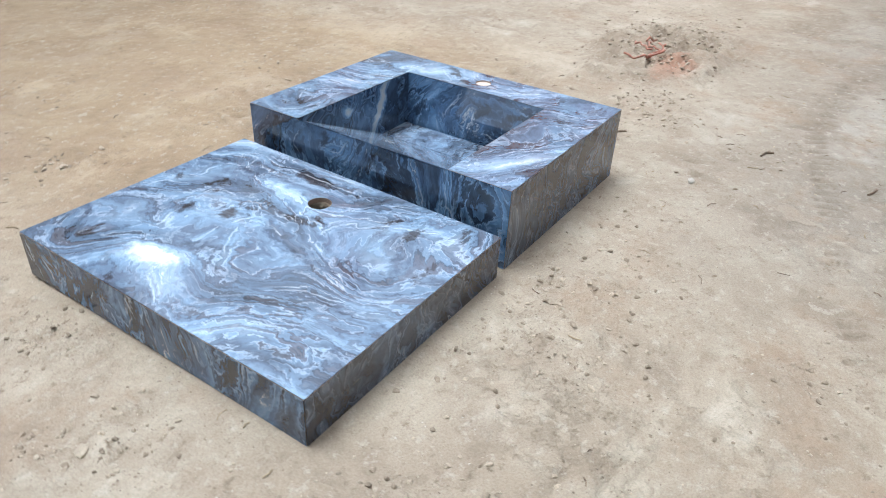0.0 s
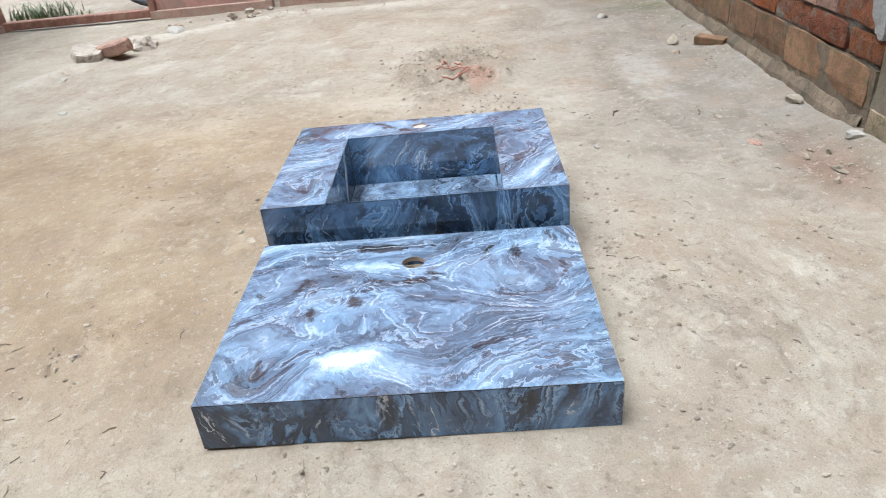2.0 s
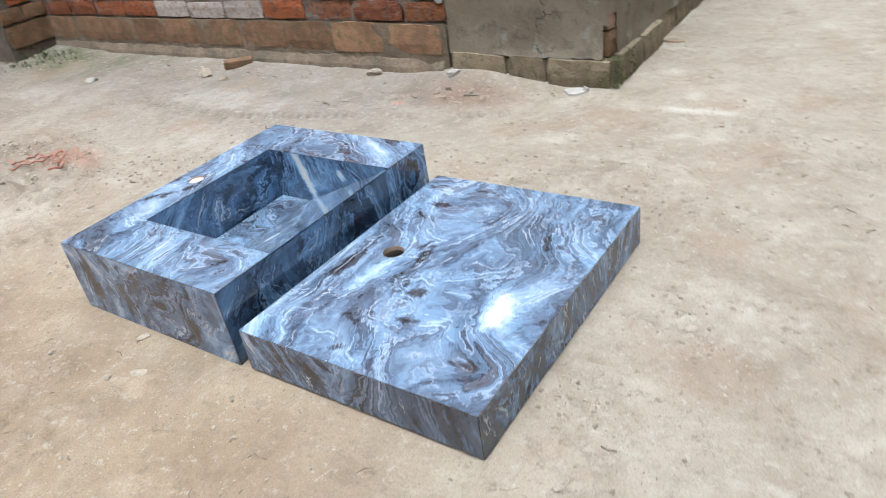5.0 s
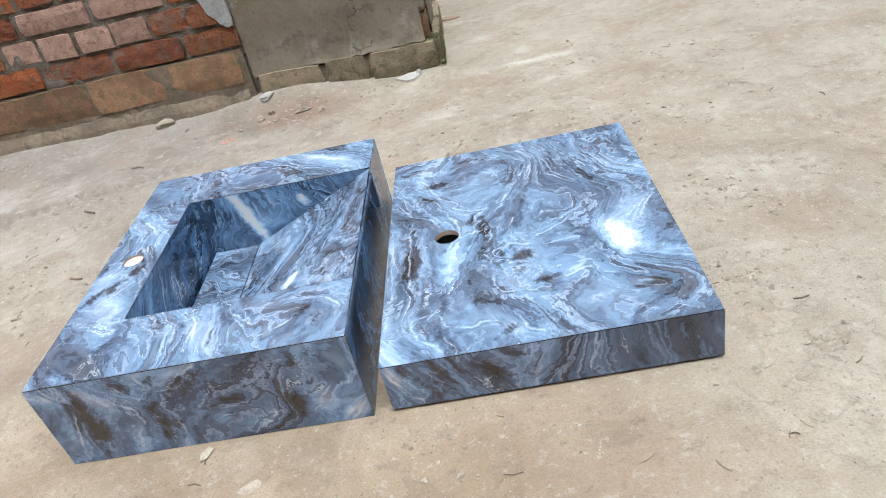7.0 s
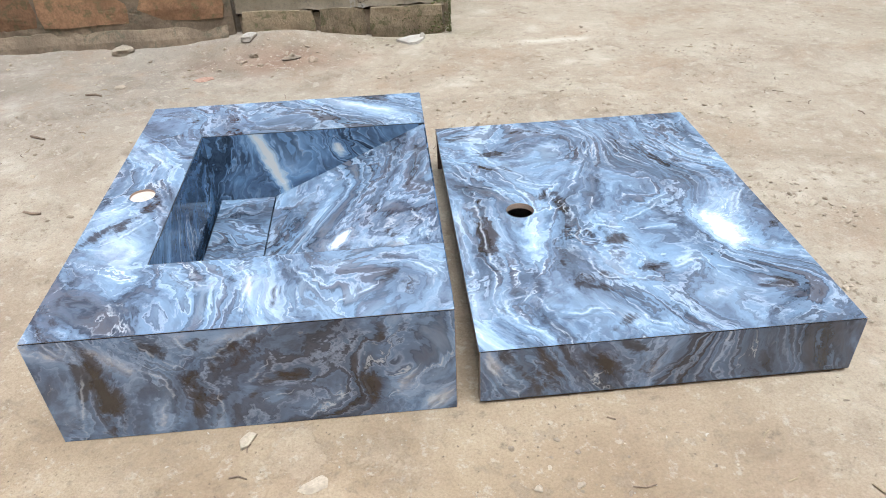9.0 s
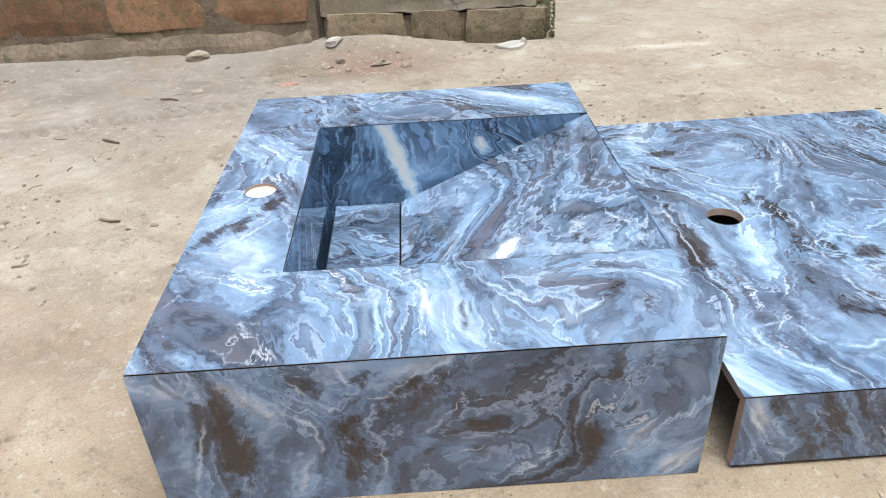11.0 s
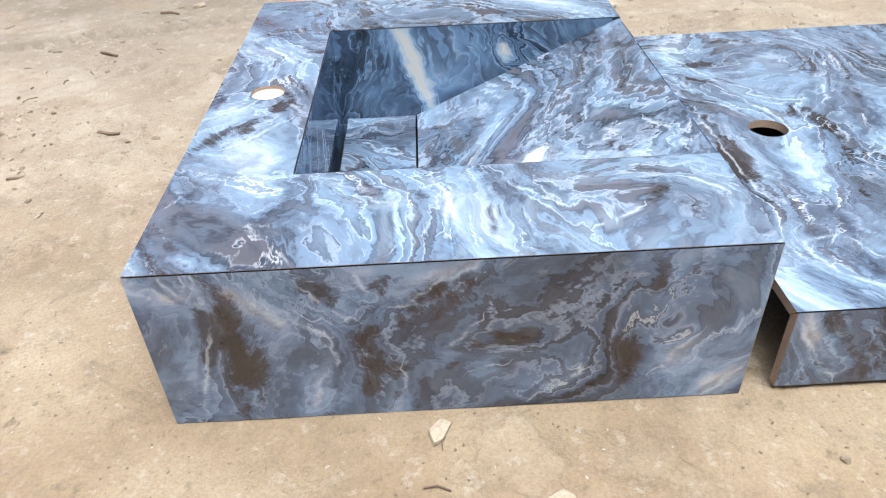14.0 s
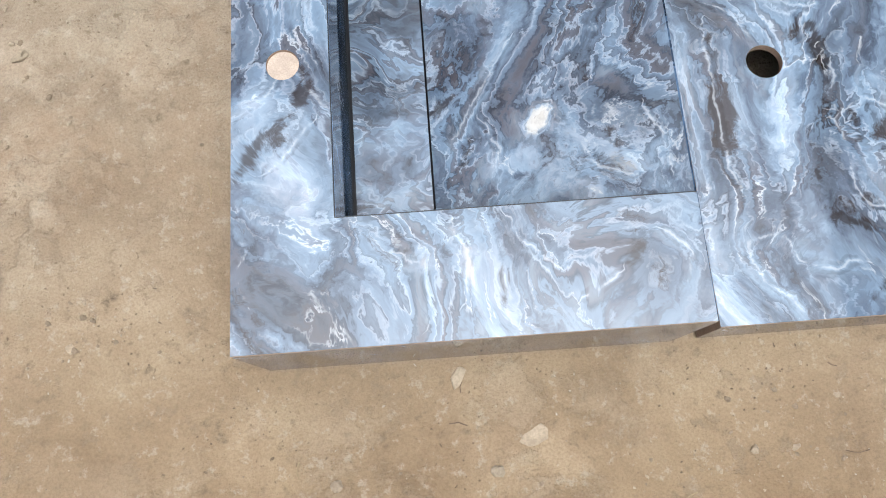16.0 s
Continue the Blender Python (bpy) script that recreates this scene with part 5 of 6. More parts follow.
def moss():
    """Damp green moss on the outer corner of the plinth."""
    rng = random.Random(31)
    bm = bmesh.new()
    for i in range(420):
        face = rng.random()
        z = 0.086 * rng.random() ** 1.6
        if face < 0.45:
            c = (PIER_X1 + 0.0275, WALL_Y - 0.02 + 0.16 * rng.random() ** 1.5, z)
        elif face < 0.75:
            c = (PIER_X1 + 0.026 - 0.16 * rng.random() ** 1.8, WALL_Y - 0.0215, z * 0.6)
        else:
            c = (PIER_X1 + 0.022 - 0.05 * rng.random(), WALL_Y - 0.018 + 0.09 * rng.random(), 0.079)
        m = bmesh.ops.create_icosphere(bm, subdivisions=1, radius=rng.uniform(0.0015, 0.0045))["verts"]
        bmesh.ops.transform(bm, matrix=pose(*c, rng.uniform(0, 360), rng.uniform(0, 360), 0) @ Matrix.Diagonal((1, 0.7, 0.5, 1)), verts=m)
    tagged(part("moss", bm, MOSS), "damp green moss on the plinth corner", "moss", kind="stuff")


moss()

# return wall in the corner by the gate
corner = empty("wall_west", pose(-2.45, 1.16, 0), "mossy mud-mortared return wall beside the gate", "wall")
tagged(corner, kind="structure")
local_box("wall_core", (-0.35, 0.0, -0.1), (0.0, 0.26, 2.45), MORTAR, corner)
for row in range(6):
    for k in range(1 + row % 2):
        lay("base" if row == 0 else "short", "mossy" if row < 2 else "red", -0.038, 0.13 if row % 2 == 0 else 0.065 + 0.12 * k, 0.12 + (0.02 if row else 0) + 0.0775 * row, corner, (1, 1, 1), 90)

# ---- sheet steel gate ----
GATE_X, GATE_H = -2.72, 3.55


def gate_leaf(y0, y1, label):
    leaf = empty("gate_leaf", pose(GATE_X, y0, 0), label, "gate", "leaves of the yard gate")
    w = y1 - y0
    part("bottom_rail", box(bmesh.new(), (-0.025, 0, -0.012), (0.022, w, 0.046), 0.004), GATE_FOOT, leaf, "dusty tan-pink bottom rail")
    part("top_rail", box(bmesh.new(), (-0.025, 0, GATE_H - 0.05), (0.022, w, GATE_H), 0.004), RUST, leaf)
    for a in (0.0, w - 0.04):
        part("stile", box(bmesh.new(), (-0.024, a, 0.045), (0.021, a + 0.04, GATE_H - 0.049), 0.004), RUST, leaf)
    part("kick_panel", box(bmesh.new(), (-0.010, 0.039, 0.047), (-0.004, w - 0.039, 0.205)), GATE_DUSTY, leaf, "dusty pink lower sheet")
    z = 0.206
    while z < GATE_H - 0.1:
        top = min(z + 0.34, GATE_H - 0.051)
        bm = bmesh.new()
        box(bm, (-0.002, 0.039, z), (0.016, w - 0.039, z + 0.012), 0.003)
        box(bm, (-0.010, 0.039, z + 0.010), (-0.001, w - 0.039, top - 0.003))
        part("sheet_panel", bm, GATE_RED, leaf, "faded red pressed steel sheet")
        z = top
    return leaf


gate_leaf(-0.66, 1.13, "tall faded red sheet steel gate leaf, closed")
gate_leaf(-1.45, -0.70, "narrow faded red sheet steel gate leaf, closed")
gate_leaf(-2.88, -2.36, "tall faded red sheet steel gate leaf beyond the open gap")
bm = box(bmesh.new(), (GATE_X - 0.03, -2.36, 0.012), (GATE_X + 0.03, -1.45, 0.060), 0.005)
tagged(part("threshold_bar", bm, RUST), "rusty steel threshold bar across the gate gap", "threshold", kind="structure")
bm = box(bmesh.new(), (GATE_X - 0.04, 1.132, -0.02), (GATE_X + 0.03, 1.19, 3.62), 0.006)
tagged(part("gate_post", bm, RUST), "rusty square steel gate post", "gate post", kind="structure")

# ---- plain walls that close the place: a neighbour's wall beyond, others behind the camera ----
for name, lo, hi, label in (("wall_neighbour", (-2.3, 4.6, -0.2), (4.65, 4.85, 5.0), "plain grey plastered wall of the house beyond"),
                            ("light_block_east", (4.4, -3.1, -0.2), (4.65, 4.6, 6.8), "unseen plain grey plastered wall that holds back skylight"),
                            ("wall_south", (-0.9, -3.35, -0.2), (4.65, -3.1, 4.6), "unseen plain grey plastered wall that holds back skylight"),
                            ("wall_yard", (-2.75, -3.1, -0.2), (-0.9, -2.9, 2.2), "plain grey plastered yard wall")):
    tagged(part(name, box(bmesh.new(), lo, hi), PLASTER), label, "wall", kind="structure")

# ---- loose things on the yard ----
STONE = plain("pale_limestone", (0.44, 0.365, 0.27), 0.15, 30, 0.9, 0.6, 0.002, vary=0.15)
CHALK = plain("white_mortar_lump", (0.47, 0.425, 0.36), 0.12, 40, 0.95, 0.6, 0.002)
CLOD = plain("dry_earth_clod", (0.40, 0.325, 0.238), 0.2, 40, 0.97, 0.7, 0.002, vary=0.25)
DARK_CLOD = plain("dark_earth_clod", (0.325, 0.256, 0.185), 0.25, 40, 0.97, 0.7, 0.002, vary=0.25)
CONCRETE = plain("broken_concrete", (0.54, 0.45, 0.355), 0.2, 12, 0.95, 0.8, 0.004, second=(0.22, 0.19, 0.15))
CORD = plain("dusty_red_plastic_cord", (0.42, 0.175, 0.12), 0.15, 60, 0.7, 0.2, 0.0005, second=(0.44, 0.32, 0.24))
STRAW = plain("dry_straw", (0.40, 0.31, 0.19), 0.2, 60, 0.9, 0.2, 0.0005, vary=0.25)
TWIG = plain("dark_twig_bark", (0.19, 0.135, 0.092), 0.3, 60, 0.9, 0.4, 0.001, vary=0.2)
LEAF = plain("weed_leaf", (0.135, 0.175, 0.065), 0.25, 50, 0.6, 0.1, 0.0005, vary=0.3)
TYRE = plain("dusty_tyre_rubber", (0.10, 0.10, 0.105), 0.2, 30, 0.8, 0.3, 0.001)
STEEL = plain("dull_chromed_steel", (0.55, 0.56, 0.58), 0.1, 20, 0.35, 0.1, 0.0005, metal=0.85)
WOOD = plain("dark_stained_wood", (0.085, 0.060, 0.045), 0.25, 14, 0.6, 0.4, 0.001)
WOOD_END = plain("pale_wood_end", (0.34, 0.24, 0.15), 0.15, 40, 0.8, 0.4, 0.001)
ROPE = plain("cotton_rope", (0.42, 0.37, 0.30), 0.15, 70, 0.95, 0.5, 0.001)


def lump(size, seed, jag=0.22, cuts=2):
    """An irregular broken stone of that size, its base near z = 0."""
    rng = random.Random(seed)
    bm = bmesh.new()
    bmesh.ops.create_icosphere(bm, subdivisions=cuts, radius=0.5)
    shift = Vector((rng.uniform(0, 50), rng.uniform(0, 50), rng.uniform(0, 50)))
    for v in bm.verts:
        n = noise.noise(v.co * 2.3 + shift) + 0.5 * noise.noise(v.co * 6 + shift)
        c = v.co * (1 + jag * 2 * n)
        v.co = Vector((c.x * size[0], c.y * size[1], max(c.z, -0.32) * size[2]))
    return bm


def stone(name, x, y, size, turn, mat, label, category, sink=0.12, jag=0.22, seed=None):
    bm = lump(size, seed if seed is not None else x * 31 + y * 17, jag)
    ob = part(name, bm, mat, at=pose(x, y, floor_at(x, y) + size[2] * (0.30 - sink), 0, 0, turn))
    return tagged(ob, label, category)


def shard(name, x, y, outline, thick, turn, mat, label, category, tilt=(0, 0), lift=0.0):
    """A flat broken piece with a ragged outline."""
    bm = bmesh.new()
    low = [bm.verts.new((u, v, 0)) for u, v in outline]
    high = [bm.verts.new((u * 0.94, v * 0.94, thick * (0.8 + 0.4 * ((k * 7) % 3) / 2))) for k, (u, v) in enumerate(outline)]
    n = len(outline)
    for i in range(n):
        bm.faces.new((low[i], low[(i + 1) % n], high[(i + 1) % n], high[i]))
    bm.faces.new(high)
    bm.faces.new(low[::-1])
    ob = part(name, bm, mat, at=pose(x, y, floor_at(x, y) - 0.001 + lift, tilt[0], tilt[1], turn))
    return tagged(ob, label, category)


def ragged(rx, ry, seed, n=9):
    rng = random.Random(seed)
    return [(rx * rng.uniform(0.7, 1.1) * math.cos(2 * math.pi * k / n), ry * rng.uniform(0.7, 1.1) * math.sin(2 * math.pi * k / n)) for k in range(n)]


# beside the two sinks
shard("tile_chip", 0.212, -0.022, ragged(0.015, 0.008, 3), 0.003, 62, STONE, "small beige tile chip on the earth beside the basin", "chip", (8, 4), 0.002)
stone("flat_stone", 0.293, -0.093, (0.034, 0.020, 0.0022), 25, CLOD, "flat pale earthy stone half sunk in the earth", "stone", 0.1)
stone("pebble", 0.248, -0.127, (0.016, 0.014, 0.007), 0, STONE, "small whitish pebble on the earth", "pebble")
stone("pebble", -0.316, 0.422, (0.022, 0.016, 0.010), 30, STONE, "small pale pebble on the earth", "pebble")
stone("pebble", -0.086, 0.750, (0.020, 0.015, 0.011), 10, CHALK, "small white pebble on the earth", "pebble")
stone("pebble", 0.072, -0.130, (0.014, 0.012, 0.008), 10, CLOD, "small earthy pebble beside the basin", "pebble")
stone("pebble", 1.103, 0.385, (0.024, 0.013, 0.009), 40, STONE, "small pale pebble near the vanity top", "pebble")
# by the wall
shard("broken_tile_piece", 0.475, 1.335, [(-0.042, 0.016), (-0.012, -0.022), (0.012, -0.026), (0.030, -0.008), (0.040, 0.020), (0.0, 0.022)], 0.006, 5, CHALK, "broken whitish tile piece lying at the plinth", "tile piece", (6, -4), 0.003)
stone("stone_chip", 0.505, 1.345, (0.018, 0.010, 0.024), 20, CHALK, "whitish stone chip standing on a tile piece", "stone", 0.0)
stone("mortar_lump", -0.302, 1.350, (0.060, 0.034, 0.030), 20, STONE, "crumbled earthy mortar lump at the wall foot", "mortar lump")
stone("mortar_lump", 0.035, 1.352, (0.048, 0.030, 0.026), 40, CHALK, "whitish mortar lump at the wall foot", "mortar lump")
stone("earth_clod", 0.055, 1.290, (0.024, 0.017, 0.016), 0, CLOD, "dry earth clod near the wall", "clod", jag=0.5)
stone("earth_clod", 0.153, 1.268, (0.036, 0.022, 0.022), 15, CLOD, "dry crumbled earth clod near the wall", "clod", jag=0.5)
stone("earth_clod", 0.214, 1.237, (0.026, 0.015, 0.014), -20, DARK_CLOD, "dark earth clod near the wall", "clod", jag=0.5)
stone("earth_clod", 0.075, 1.225, (0.018, 0.013, 0.010), 50, DARK_CLOD, "dark earth clod near the wall", "clod", jag=0.5)
stone("earth_clod", 0.030, 1.255, (0.018, 0.013, 0.011), 10, DARK_CLOD, "dark earth clod near the wall", "clod", jag=0.5)
stone("white_stone", -1.061, 1.214, (0.046, 0.038, 0.046), 20, STONE, "whitish grey stone lying near the wall", "stone", jag=0.45)
stone("dark_stone", -0.93, 1.19, (0.045, 0.025, 0.018), 20, DARK_CLOD, "small dark stone near the wall", "stone")
bm = bmesh.new()
box(bm, (-0.056, -0.022, 0.0), (0.056, 0.022, 0.030), 0.003)
tagged(part("brick_bat", bm, BRICK_MOSSY, at=pose(-1.0, 1.335, floor_at(-1.0, 1.335) - 0.003, 4, 3, 48)), "broken piece of red brick at the wall foot", "brick")
stone("pebble", -0.25, 1.12, (0.026, 0.016, 0.010), 30, STONE, "small pale stone on the yard", "pebble")
stone("brick_crumb", -0.053, 1.15, (0.055, 0.03, 0.007), 10, BRICK_PALE, "flat red brick crumb trodden into the earth", "brick")
stone("white_stone", -1.62, 1.05, (0.06, 0.04, 0.03), 10, CHALK, "pale stone lying on the yard", "stone")
shard("wood_chip", 0.60, 1.84, ragged(0.055, 0.016, 12, 8), 0.006, -8, WOOD_END, "pale wood chip at the plinth", "wood chip", (0, 0), 0.002)
# broken concrete and brick by the gate
stone("concrete_chunk", -1.93, -1.20, (0.21, 0.14, 0.09), 35, CONCRETE, "broken grey concrete chunk by the gate", "concrete", 0.1, 0.3)
shard("concrete_slab_piece", -1.72, -1.40, ragged(0.12, 0.09, 21, 8), 0.035, 30, CONCRETE, "broken pale concrete slab piece by the gate", "concrete", (-6, 8), 0.012)
bm = box(bmesh.new(), (-0.095, -0.05, 0.0), (0.095, 0.05, 0.06), 0.010)
tagged(part("brick_bat", bm, BRICK_PALE, at=pose(-1.75, -1.26, 0.012, 8, -10, 55)), "broken brick leaning on concrete pieces by the gate", "brick")
stone("lime_heap", -2.22, -1.13, (0.17, 0.10, 0.05), 30, CHALK, "small heap of white lime by the gate", "lime", 0.1, 0.1)
shard("tile_chip", -1.40, -1.36, ragged(0.035, 0.015, 23, 7), 0.006, 20, CHALK, "whitish tile chip on the yard", "chip", (0, 0), 0.001)
shard("tile_chip", -0.86, -1.10, ragged(0.028, 0.014, 24, 7), 0.005, 50, CHALK, "whitish tile chip on the yard", "chip", (0, 0), 0.001)
for k, (x, y, w) in enumerate(((-2.55, -0.92, 0.06), (-2.60, -0.82, 0.08), (-2.52, -0.76, 0.05), (-2.48, -0.88, 0.045), (-2.63, -0.70, 0.05), (-2.45, -0.78, 0.05), (-2.40, -1.18, 0.05))):
    stone("rubble_stone", x, y, (w, w * 0.7, w * 0.5), 40 * k, (DARK_CLOD, CONCRETE, CLOD)[k % 3], "small rubble stone at the gate foot", "stone", 0.1)


def clods():
    """Crumbs of earth: thick in the dug soil, thin elsewhere."""
    rng = random.Random(77)
    shapes = []
    for k in range(6):
        b = lump((1, 1, 0.7), 200 + k, 0.3, 1)
        shapes.append(([v.co.copy() for v in b.verts], [[v.index for v in f.verts] for f in b.faces]))
        b.free()
    spots = [(-1.02, 0.36, 0.44, 0.24, 1300, 0.0068), (-0.40, 0.55, 0.25, 0.12, 110, 0.006), (-0.78, 0.40, 0.12, 0.08, 60, 0.009), (1.20, 0.32, 0.16, 0.12, 90, 0.0036),
             (0.80, 0.86, 0.35, 0.10, 90, 0.005), (0.10, 1.25, 0.28, 0.09, 90, 0.006), (-1.1, 1.28, 1.2, 0.07, 170, 0.007), (0.3, 1.32, 0.3, 0.05, 60, 0.006),
             (-2.45, -0.6, 0.12, 0.7, 130, 0.010), (-2.3, 1.15, 0.3, 0.2, 80, 0.009), (-0.5, 0.2, 2.0, 1.4, 420, 0.0038), (0.7, -0.4, 0.9, 0.3, 130, 0.0032),
             (0.7, 1.0, 0.8, 0.6, 200, 0.0035), (0.35, -0.13, 0.6, 0.07, 70, 0.0026), (-0.65, -1.32, 0.12, 0.1, 60, 0.006), (0.72, -0.33, 0.10, 0.05, 45, 0.006),
             (0.50, 0.76, 0.5, 0.12, 420, 0.0050), (0.99, 0.15, 0.08, 0.07, 150, 0.0044), (1.0, 0.72, 0.12, 0.08, 170, 0.0050), (1.06, 0.42, 0.12, 0.10, 150, 0.0044), (0.56, 0.66, 0.25, 0.05, 150, 0.0044), (-0.52, 0.50, 0.18, 0.10, 160, 0.0065), (0.6, 1.36, 0.1, 0.3, 40, 0.006)]
    for _ in range(210):
        cx, cy = rng.uniform(-1.9, 1.8), rng.uniform(-1.3, 1.33)
        spots.append((cx, cy, rng.uniform(0.03, 0.13), rng.uniform(0.03, 0.10), rng.randrange(14, 46), rng.uniform(0.0022, 0.0052)))
    for mat, odd, label in ((CLOD, 0, "loose crumbs of dry earth on the yard"), (DARK_CLOD, 1, "loose dark crumbs and grit on the yard"), (STONE, 2, "loose pale grit on the yard")):
        verts, faces = [], []
        xs, ys, rs = [], [], []
        for cx, cy, sx, sy, count, size in spots:
            for i in range(count):
                if (i * 7 + count) % 5 not in ((0, 1), (2, 3), (4,))[odd]:
                    continue
                x, y = rng.gauss(cx, sx * 0.55), rng.gauss(cy, sy * 0.55)
                if y > 1.37 or (-0.01 < x < 0.95 and -0.01 < y < 0.605):
                    continue
                xs.append(x)
                ys.append(y)
                rs.append(size * min(0.35 * rng.paretovariate(1.5), 1.9) * (0.8 if odd == 2 else 1.0))
        hs = relief(np.array(xs), np.array(ys))[0]
        for x, y, r, h in zip(xs, ys, rs, hs):
            co, fa = shapes[rng.randrange(6)]
            m = pose(x, y, h + r * 0.05, rng.uniform(-20, 20), rng.uniform(-20, 20), rng.uniform(0, 360))
            base = len(verts)
            sx, sy = rng.uniform(0.8, 1.7), rng.uniform(0.7, 1.2)
            verts += [tuple(m @ Vector((c.x * r * sx, c.y * r * sy, c.z * r))) for c in co]
            faces += [[base + i for i in f] for f in fa]
        me = bpy.data.meshes.new("earth_crumbs")
        me.from_pydata(verts, [], faces)
        me.materials.append(mat)
        tagged(new("earth_crumbs", me), label, "crumbs", kind="stuff")


clods()


def straws():
    """Bits of straw and twig pressed on the earth."""
    rng = random.Random(9)
    for mat, count, label in ((STRAW, 90, "short bits of straw on the yard"), (TWIG, 70, "short dark twig bits on the yard")):
        bm = bmesh.new()
        for i in range(count):
            x, y = rng.choice(((rng.uniform(-1.4, 1.5), rng.uniform(0.65, 1.3)), (rng.uniform(0.95, 1.4), rng.uniform(-0.3, 1.0)), (rng.uniform(-1.2, -0.05), rng.uniform(-0.6, 0.9)), (rng.uniform(0.0, 1.0), rng.uniform(-0.5, -0.03))))
            a, l = rng.uniform(0, 6.28), rng.uniform(0.006, 0.026)
            z = floor_at(x, y) + 0.001
            dx, dy = math.cos(a) * l / 2, math.sin(a) * l / 2
            tube(bm, [(x - dx, y - dy, z), (x + dy * 0.25, y - dx * 0.25, z + 0.0012), (x + dx, y + dy, z + 0.0004)], rng.uniform(0.0005, 0.0011), 4)
        tagged(part("straw_bits" if mat is STRAW else "twig_bits", bm, mat), label, "litter", kind="stuff")


straws()


def twig(points, r, label):
    bm = bmesh.new()
    tube(bm, [(x, y, floor_at(x, y) + r * 0.5 + lift) for x, y, lift in points], [r * (1 - 0.4 * i / len(points)) for i in range(len(points))], 6)
    tagged(part("twig", bm, TWIG), label, "twig")


twig([(-0.36, 0.86, 0), (-0.345, 0.846, 0.003), (-0.325, 0.84, 0)], 0.003, "short dark twig on the yard")
twig([(-0.25, 0.535, 0), (-0.232, 0.523, 0.002), (-0.215, 0.52, 0)], 0.0028, "short dark twig on the yard")
twig([(-0.32, 1.087, 0), (-0.295, 1.083, 0.002), (-0.28, 1.075, 0)], 0.003, "short dark twig on the yard")


def red_cord():
    ob = empty("plastic_cord", pose(-0.80, 0.39, floor_at(-0.80, 0.39)), "tangled dusty red plastic cord and ring in the dug soil", "cord")
    bm = bmesh.new()
    tube(bm, [(0.025 + 0.022 * math.cos(a), 0.022 + 0.020 * math.sin(a), 0.018 + 0.010 * math.sin(a)) for a in [2 * math.pi * k / 22 for k in range(22)]], 0.0030, 7, closed=True)
    part("ring", bm, CORD, ob, "dusty red plastic ring", smooth=True)
    rng = random.Random(12)
    for ax, ay, turn, count, r in ((0.03, 0.01, -20, 8, 0.0034), (0.01, 0.03, 195, 9, 0.0030), (0.0, 0.0, 228, 8, 0.0030), (-0.03, 0.03, 170, 6, 0.0028), (-0.09, -0.05, 210, 5, 0.0032)):
        pts = []
        for k in range(count):
            pts.append((ax, ay, 0.013 + 0.008 * math.sin(1.9 * k + turn)))
            turn += rng.uniform(-48, 48)
            ax, ay = ax + 0.017 * math.cos(radians(turn)), ay + 0.017 * math.sin(radians(turn))
        bm = bmesh.new()
        tube(bm, pts, r, 6)
        part("cord", bm, CORD, ob, smooth=True)


red_cord()


def weeds(name, x, y, count, spread, height, label):
    rng = random.Random(x * 13 + y)
    bm = bmesh.new()
    for i in range(count):
        px, py = rng.gauss(0, spread), rng.gauss(0, spread)
        a, l = rng.uniform(0, 6.28), height * rng.uniform(0.5, 1.2)
        lean = rng.uniform(0.2, 0.9) * l
        w = rng.uniform(0.003, 0.006)
        sx, sy = -math.sin(a) * w, math.cos(a) * w
        prev = None
        for t in (0, 0.35, 0.7, 1.0):
            c = Vector((px + math.cos(a) * lean * t * t, py + math.sin(a) * lean * t * t, l * t * (1 - 0.25 * t)))
            k = 1.0 - 0.9 * t
            pair = [bm.verts.new(c + Vector((sx * k, sy * k, 0))), bm.verts.new(c - Vector((sx * k, sy * k, 0)))]
            if prev:
                bm.faces.new((prev[0], prev[1], pair[1], pair[0]))
            prev = pair
    tagged(part(name, bm, LEAF, at=pose(x, y, floor_at(x, y))), label, "weeds", kind="stuff")


weeds("weeds", -3.15, -2.35, 160, 0.09, 0.14, "tuft of green weeds outside the gate gap")
weeds("weeds", -3.05, -2.05, 50, 0.05, 0.06, "small tuft of green weeds outside the gate gap")
weeds("weeds", -2.30, 1.26, 160, 0.13, 0.03, "low green weeds in the corner by the gate")


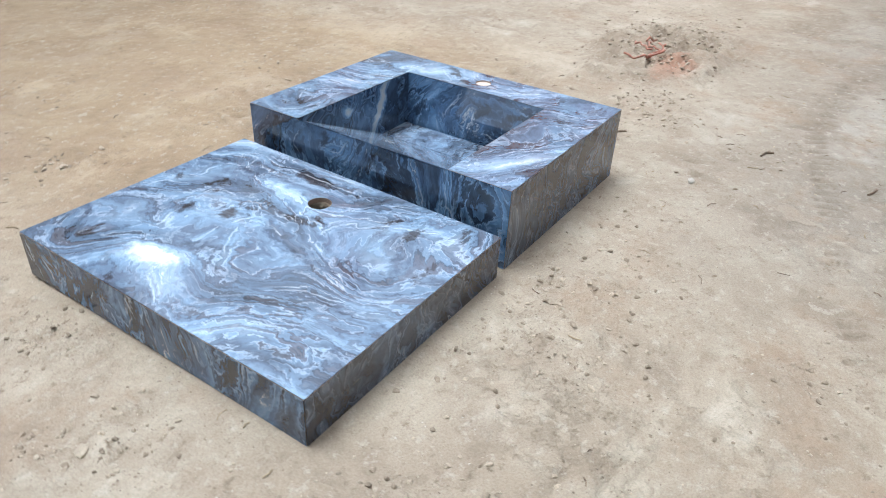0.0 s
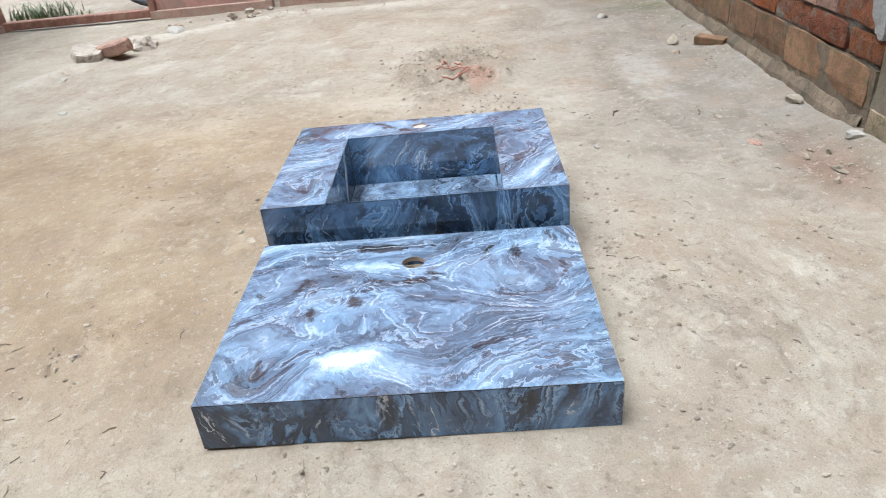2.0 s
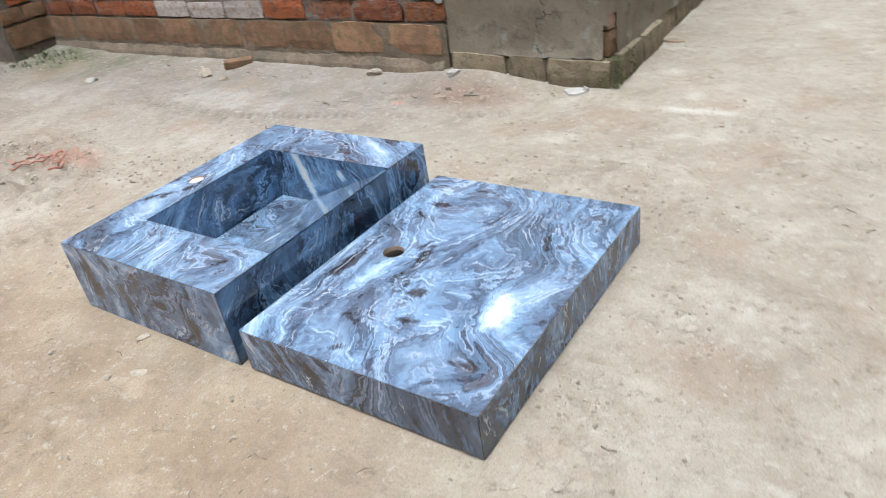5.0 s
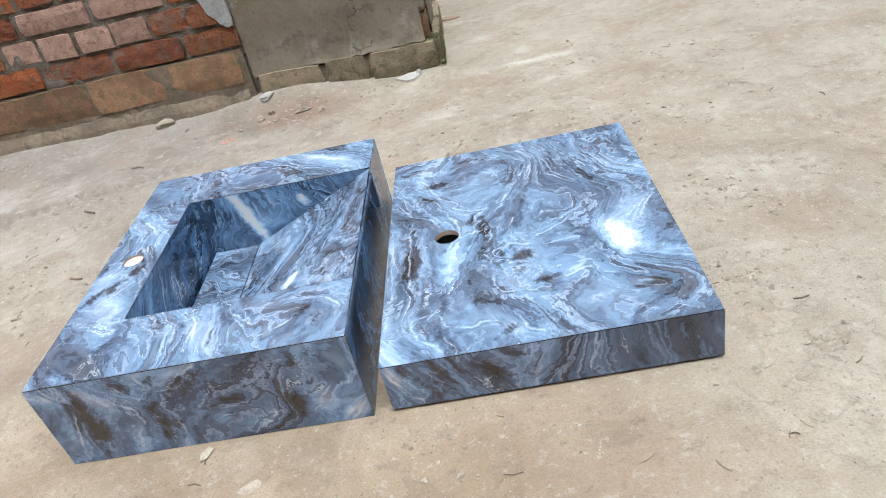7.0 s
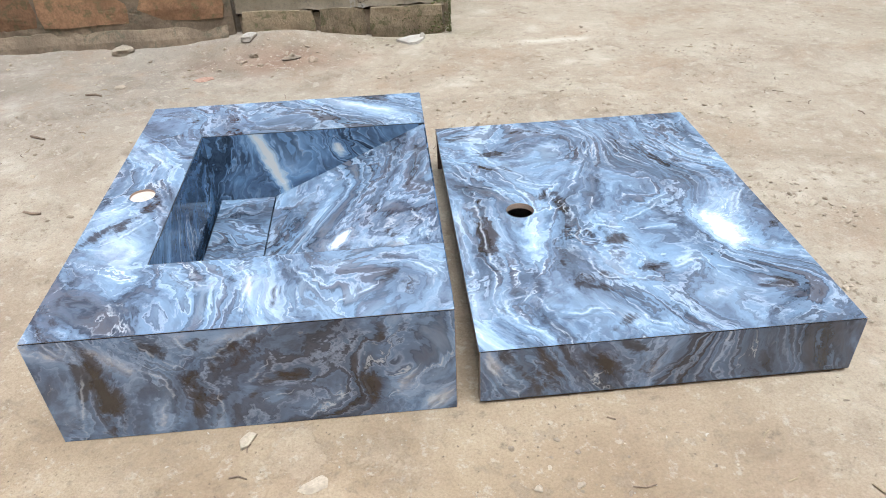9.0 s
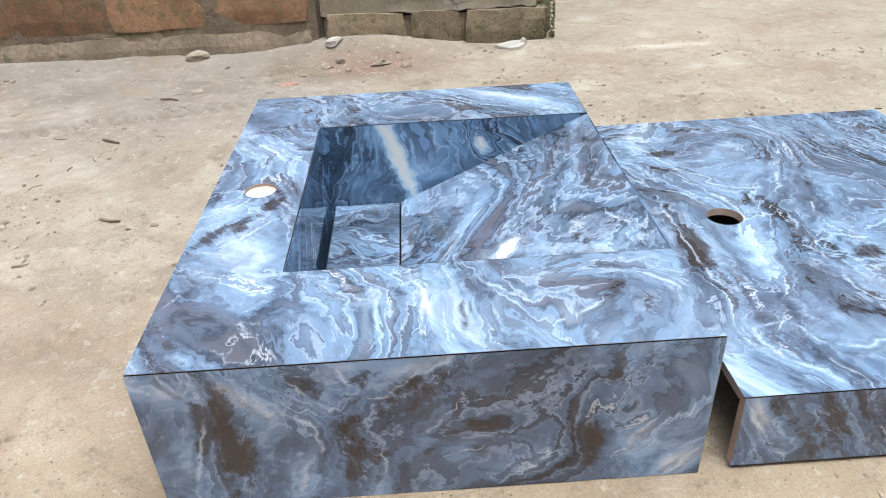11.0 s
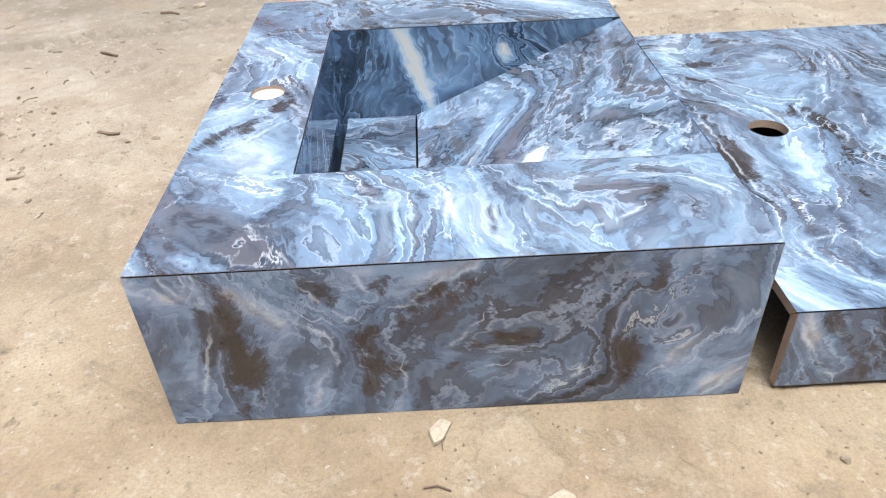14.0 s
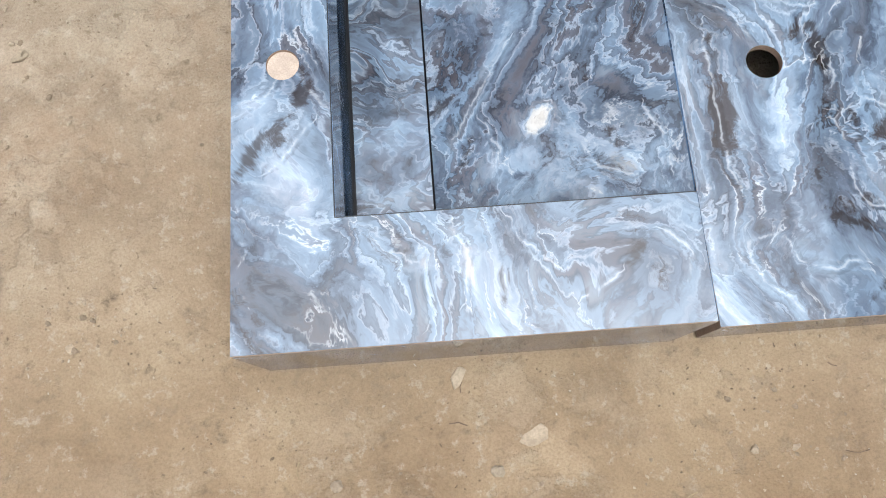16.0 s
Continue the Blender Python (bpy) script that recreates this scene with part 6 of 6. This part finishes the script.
# ---- rope cot lying against the gate, and a bicycle outside ----
def rope_cot():
    cot = empty("rope_cot", pose(-1.62, -2.42, 0.0, 0, 0, 176), "dark wooden rope cot lying on its side by the gate", "rope cot")
    for z, y in ((0.035, 0.0), (0.78, -0.24)):
        bm = bmesh.new()
        tube(bm, [(-0.95, y, z), (0.95, y, z)], 0.028, 10)
        part("long_rail", bm, WOOD, cot, smooth=True)
    for x in (-0.92, 0.92):
        bm = bmesh.new()
        tube(bm, [(x, 0.0, 0.035), (x, -0.24, 0.78)], 0.026, 10)
        part("short_rail", bm, WOOD, cot, smooth=True)
        for z, y in ((0.040, 0.0), (0.78, -0.24)):
            bm = bmesh.new()
            tube(bm, [(x * 0.985, y - 0.05, z - 0.005 + 0.01), (x * 0.985, y + 0.22, z + 0.075)], [0.034, 0.030], 12)
            part("leg", bm, WOOD_END, cot, "turned cot leg with a pale end", smooth=True)
    for k in range(34):
        x = -0.86 + 1.72 * k / 33
        x2 = x + 0.09 * (1 if k % 2 else -1)
        bm = bmesh.new()
        ring = [(x + 0.004 * math.sin(a), 0.032 * math.cos(a), 0.035 + 0.032 * math.sin(a)) for a in [2 * math.pi * j / 12 for j in range(9)]]
        tube(bm, ring + [((x + x2) / 2, -0.10, 0.34), (x2, -0.235, 0.75)], 0.0055, 5)
        part("rope", bm, ROPE, cot)


rope_cot()


def wheel(parent, y, z, r):
    hub = part("wheel", tube(bmesh.new(), [(-0.05, y, z), (0.05, y, z)], 0.022, 12), STEEL, parent, "spoked bicycle wheel")
    def ringed(rad, thick, n=48):
        bm = bmesh.new()
        return tube(bm, [(0, y + rad * math.cos(2 * math.pi * k / n), z + rad * math.sin(2 * math.pi * k / n)) for k in range(n)], thick, 8, closed=True)
    part("tyre", ringed(r - 0.020, 0.020), TYRE, hub, "dusty grey tyre", smooth=True)
    part("rim", ringed(r - 0.046, 0.011), STEEL, hub, "dull steel rim", smooth=True)
    for k in range(32):
        a = 2 * math.pi * k / 32
        b = a + (0.35 if k % 2 else -0.35)
        part("spoke", tube(bmesh.new(), [(0.03 * (1 if k % 2 else -1), y + 0.02 * math.cos(b), z + 0.02 * math.sin(b)), (0, y + (r - 0.05) * math.cos(a), z + (r - 0.05) * math.sin(a))], 0.0012, 4), STEEL, hub)


def bicycle():
    bike = empty("bicycle", pose(-3.15, -1.56, 0), "old bicycle with dusty tyres parked outside the gate", "bicycle")
    for y in (0.0, 1.06):
        wheel(bike, y, 0.335, 0.335)
        bm = bmesh.new()
        arc = [(y + 0.365 * math.cos(a), 0.335 + 0.365 * math.sin(a)) for a in [radians(35 + 145 * k / 20) for k in range(21)]]
        rows = [[bm.verts.new((x, p[0], p[1] - abs(x) * 0.3)) for x in (-0.032, -0.015, 0.015, 0.032)] for p in arc]
        for a, b in zip(rows, rows[1:]):
            for k in range(3):
                bm.faces.new((a[k], b[k], b[k + 1], a[k + 1]))
        part("mudguard", bm, STEEL, bike, "dull steel mudguard", smooth=True)
    for pts in ([(0.05, 0.0, 0.335), (0.05, 0.10, 0.72), (0.0, 0.13, 0.86)], [(-0.05, 0.0, 0.335), (-0.05, 0.10, 0.72), (0.0, 0.13, 0.86)], [(0, 0.12, 0.80), (0, 0.68, 0.80)],
                [(0, 0.11, 0.70), (0, 0.60, 0.30)], [(0, 0.60, 0.30), (0, 0.70, 0.90)], [(0.05, 1.06, 0.335), (0.0, 0.68, 0.80)], [(0.05, 1.06, 0.335), (0, 0.60, 0.30)]):
        part("frame_tube", tube(bmesh.new(), pts, 0.014, 8), WOOD, bike, smooth=True)
    part("handlebar", tube(bmesh.new(), [(-0.26, 0.26, 0.98), (-0.2, 0.14, 1.0), (0.2, 0.14, 1.0), (0.26, 0.26, 0.98)], 0.011, 8), STEEL, bike, smooth=True)
    part("saddle", lump((0.16, 0.26, 0.08), 4, 0.05), TYRE, bike, at=pose(0, 0.72, 0.93), smooth=True)


bicycle()
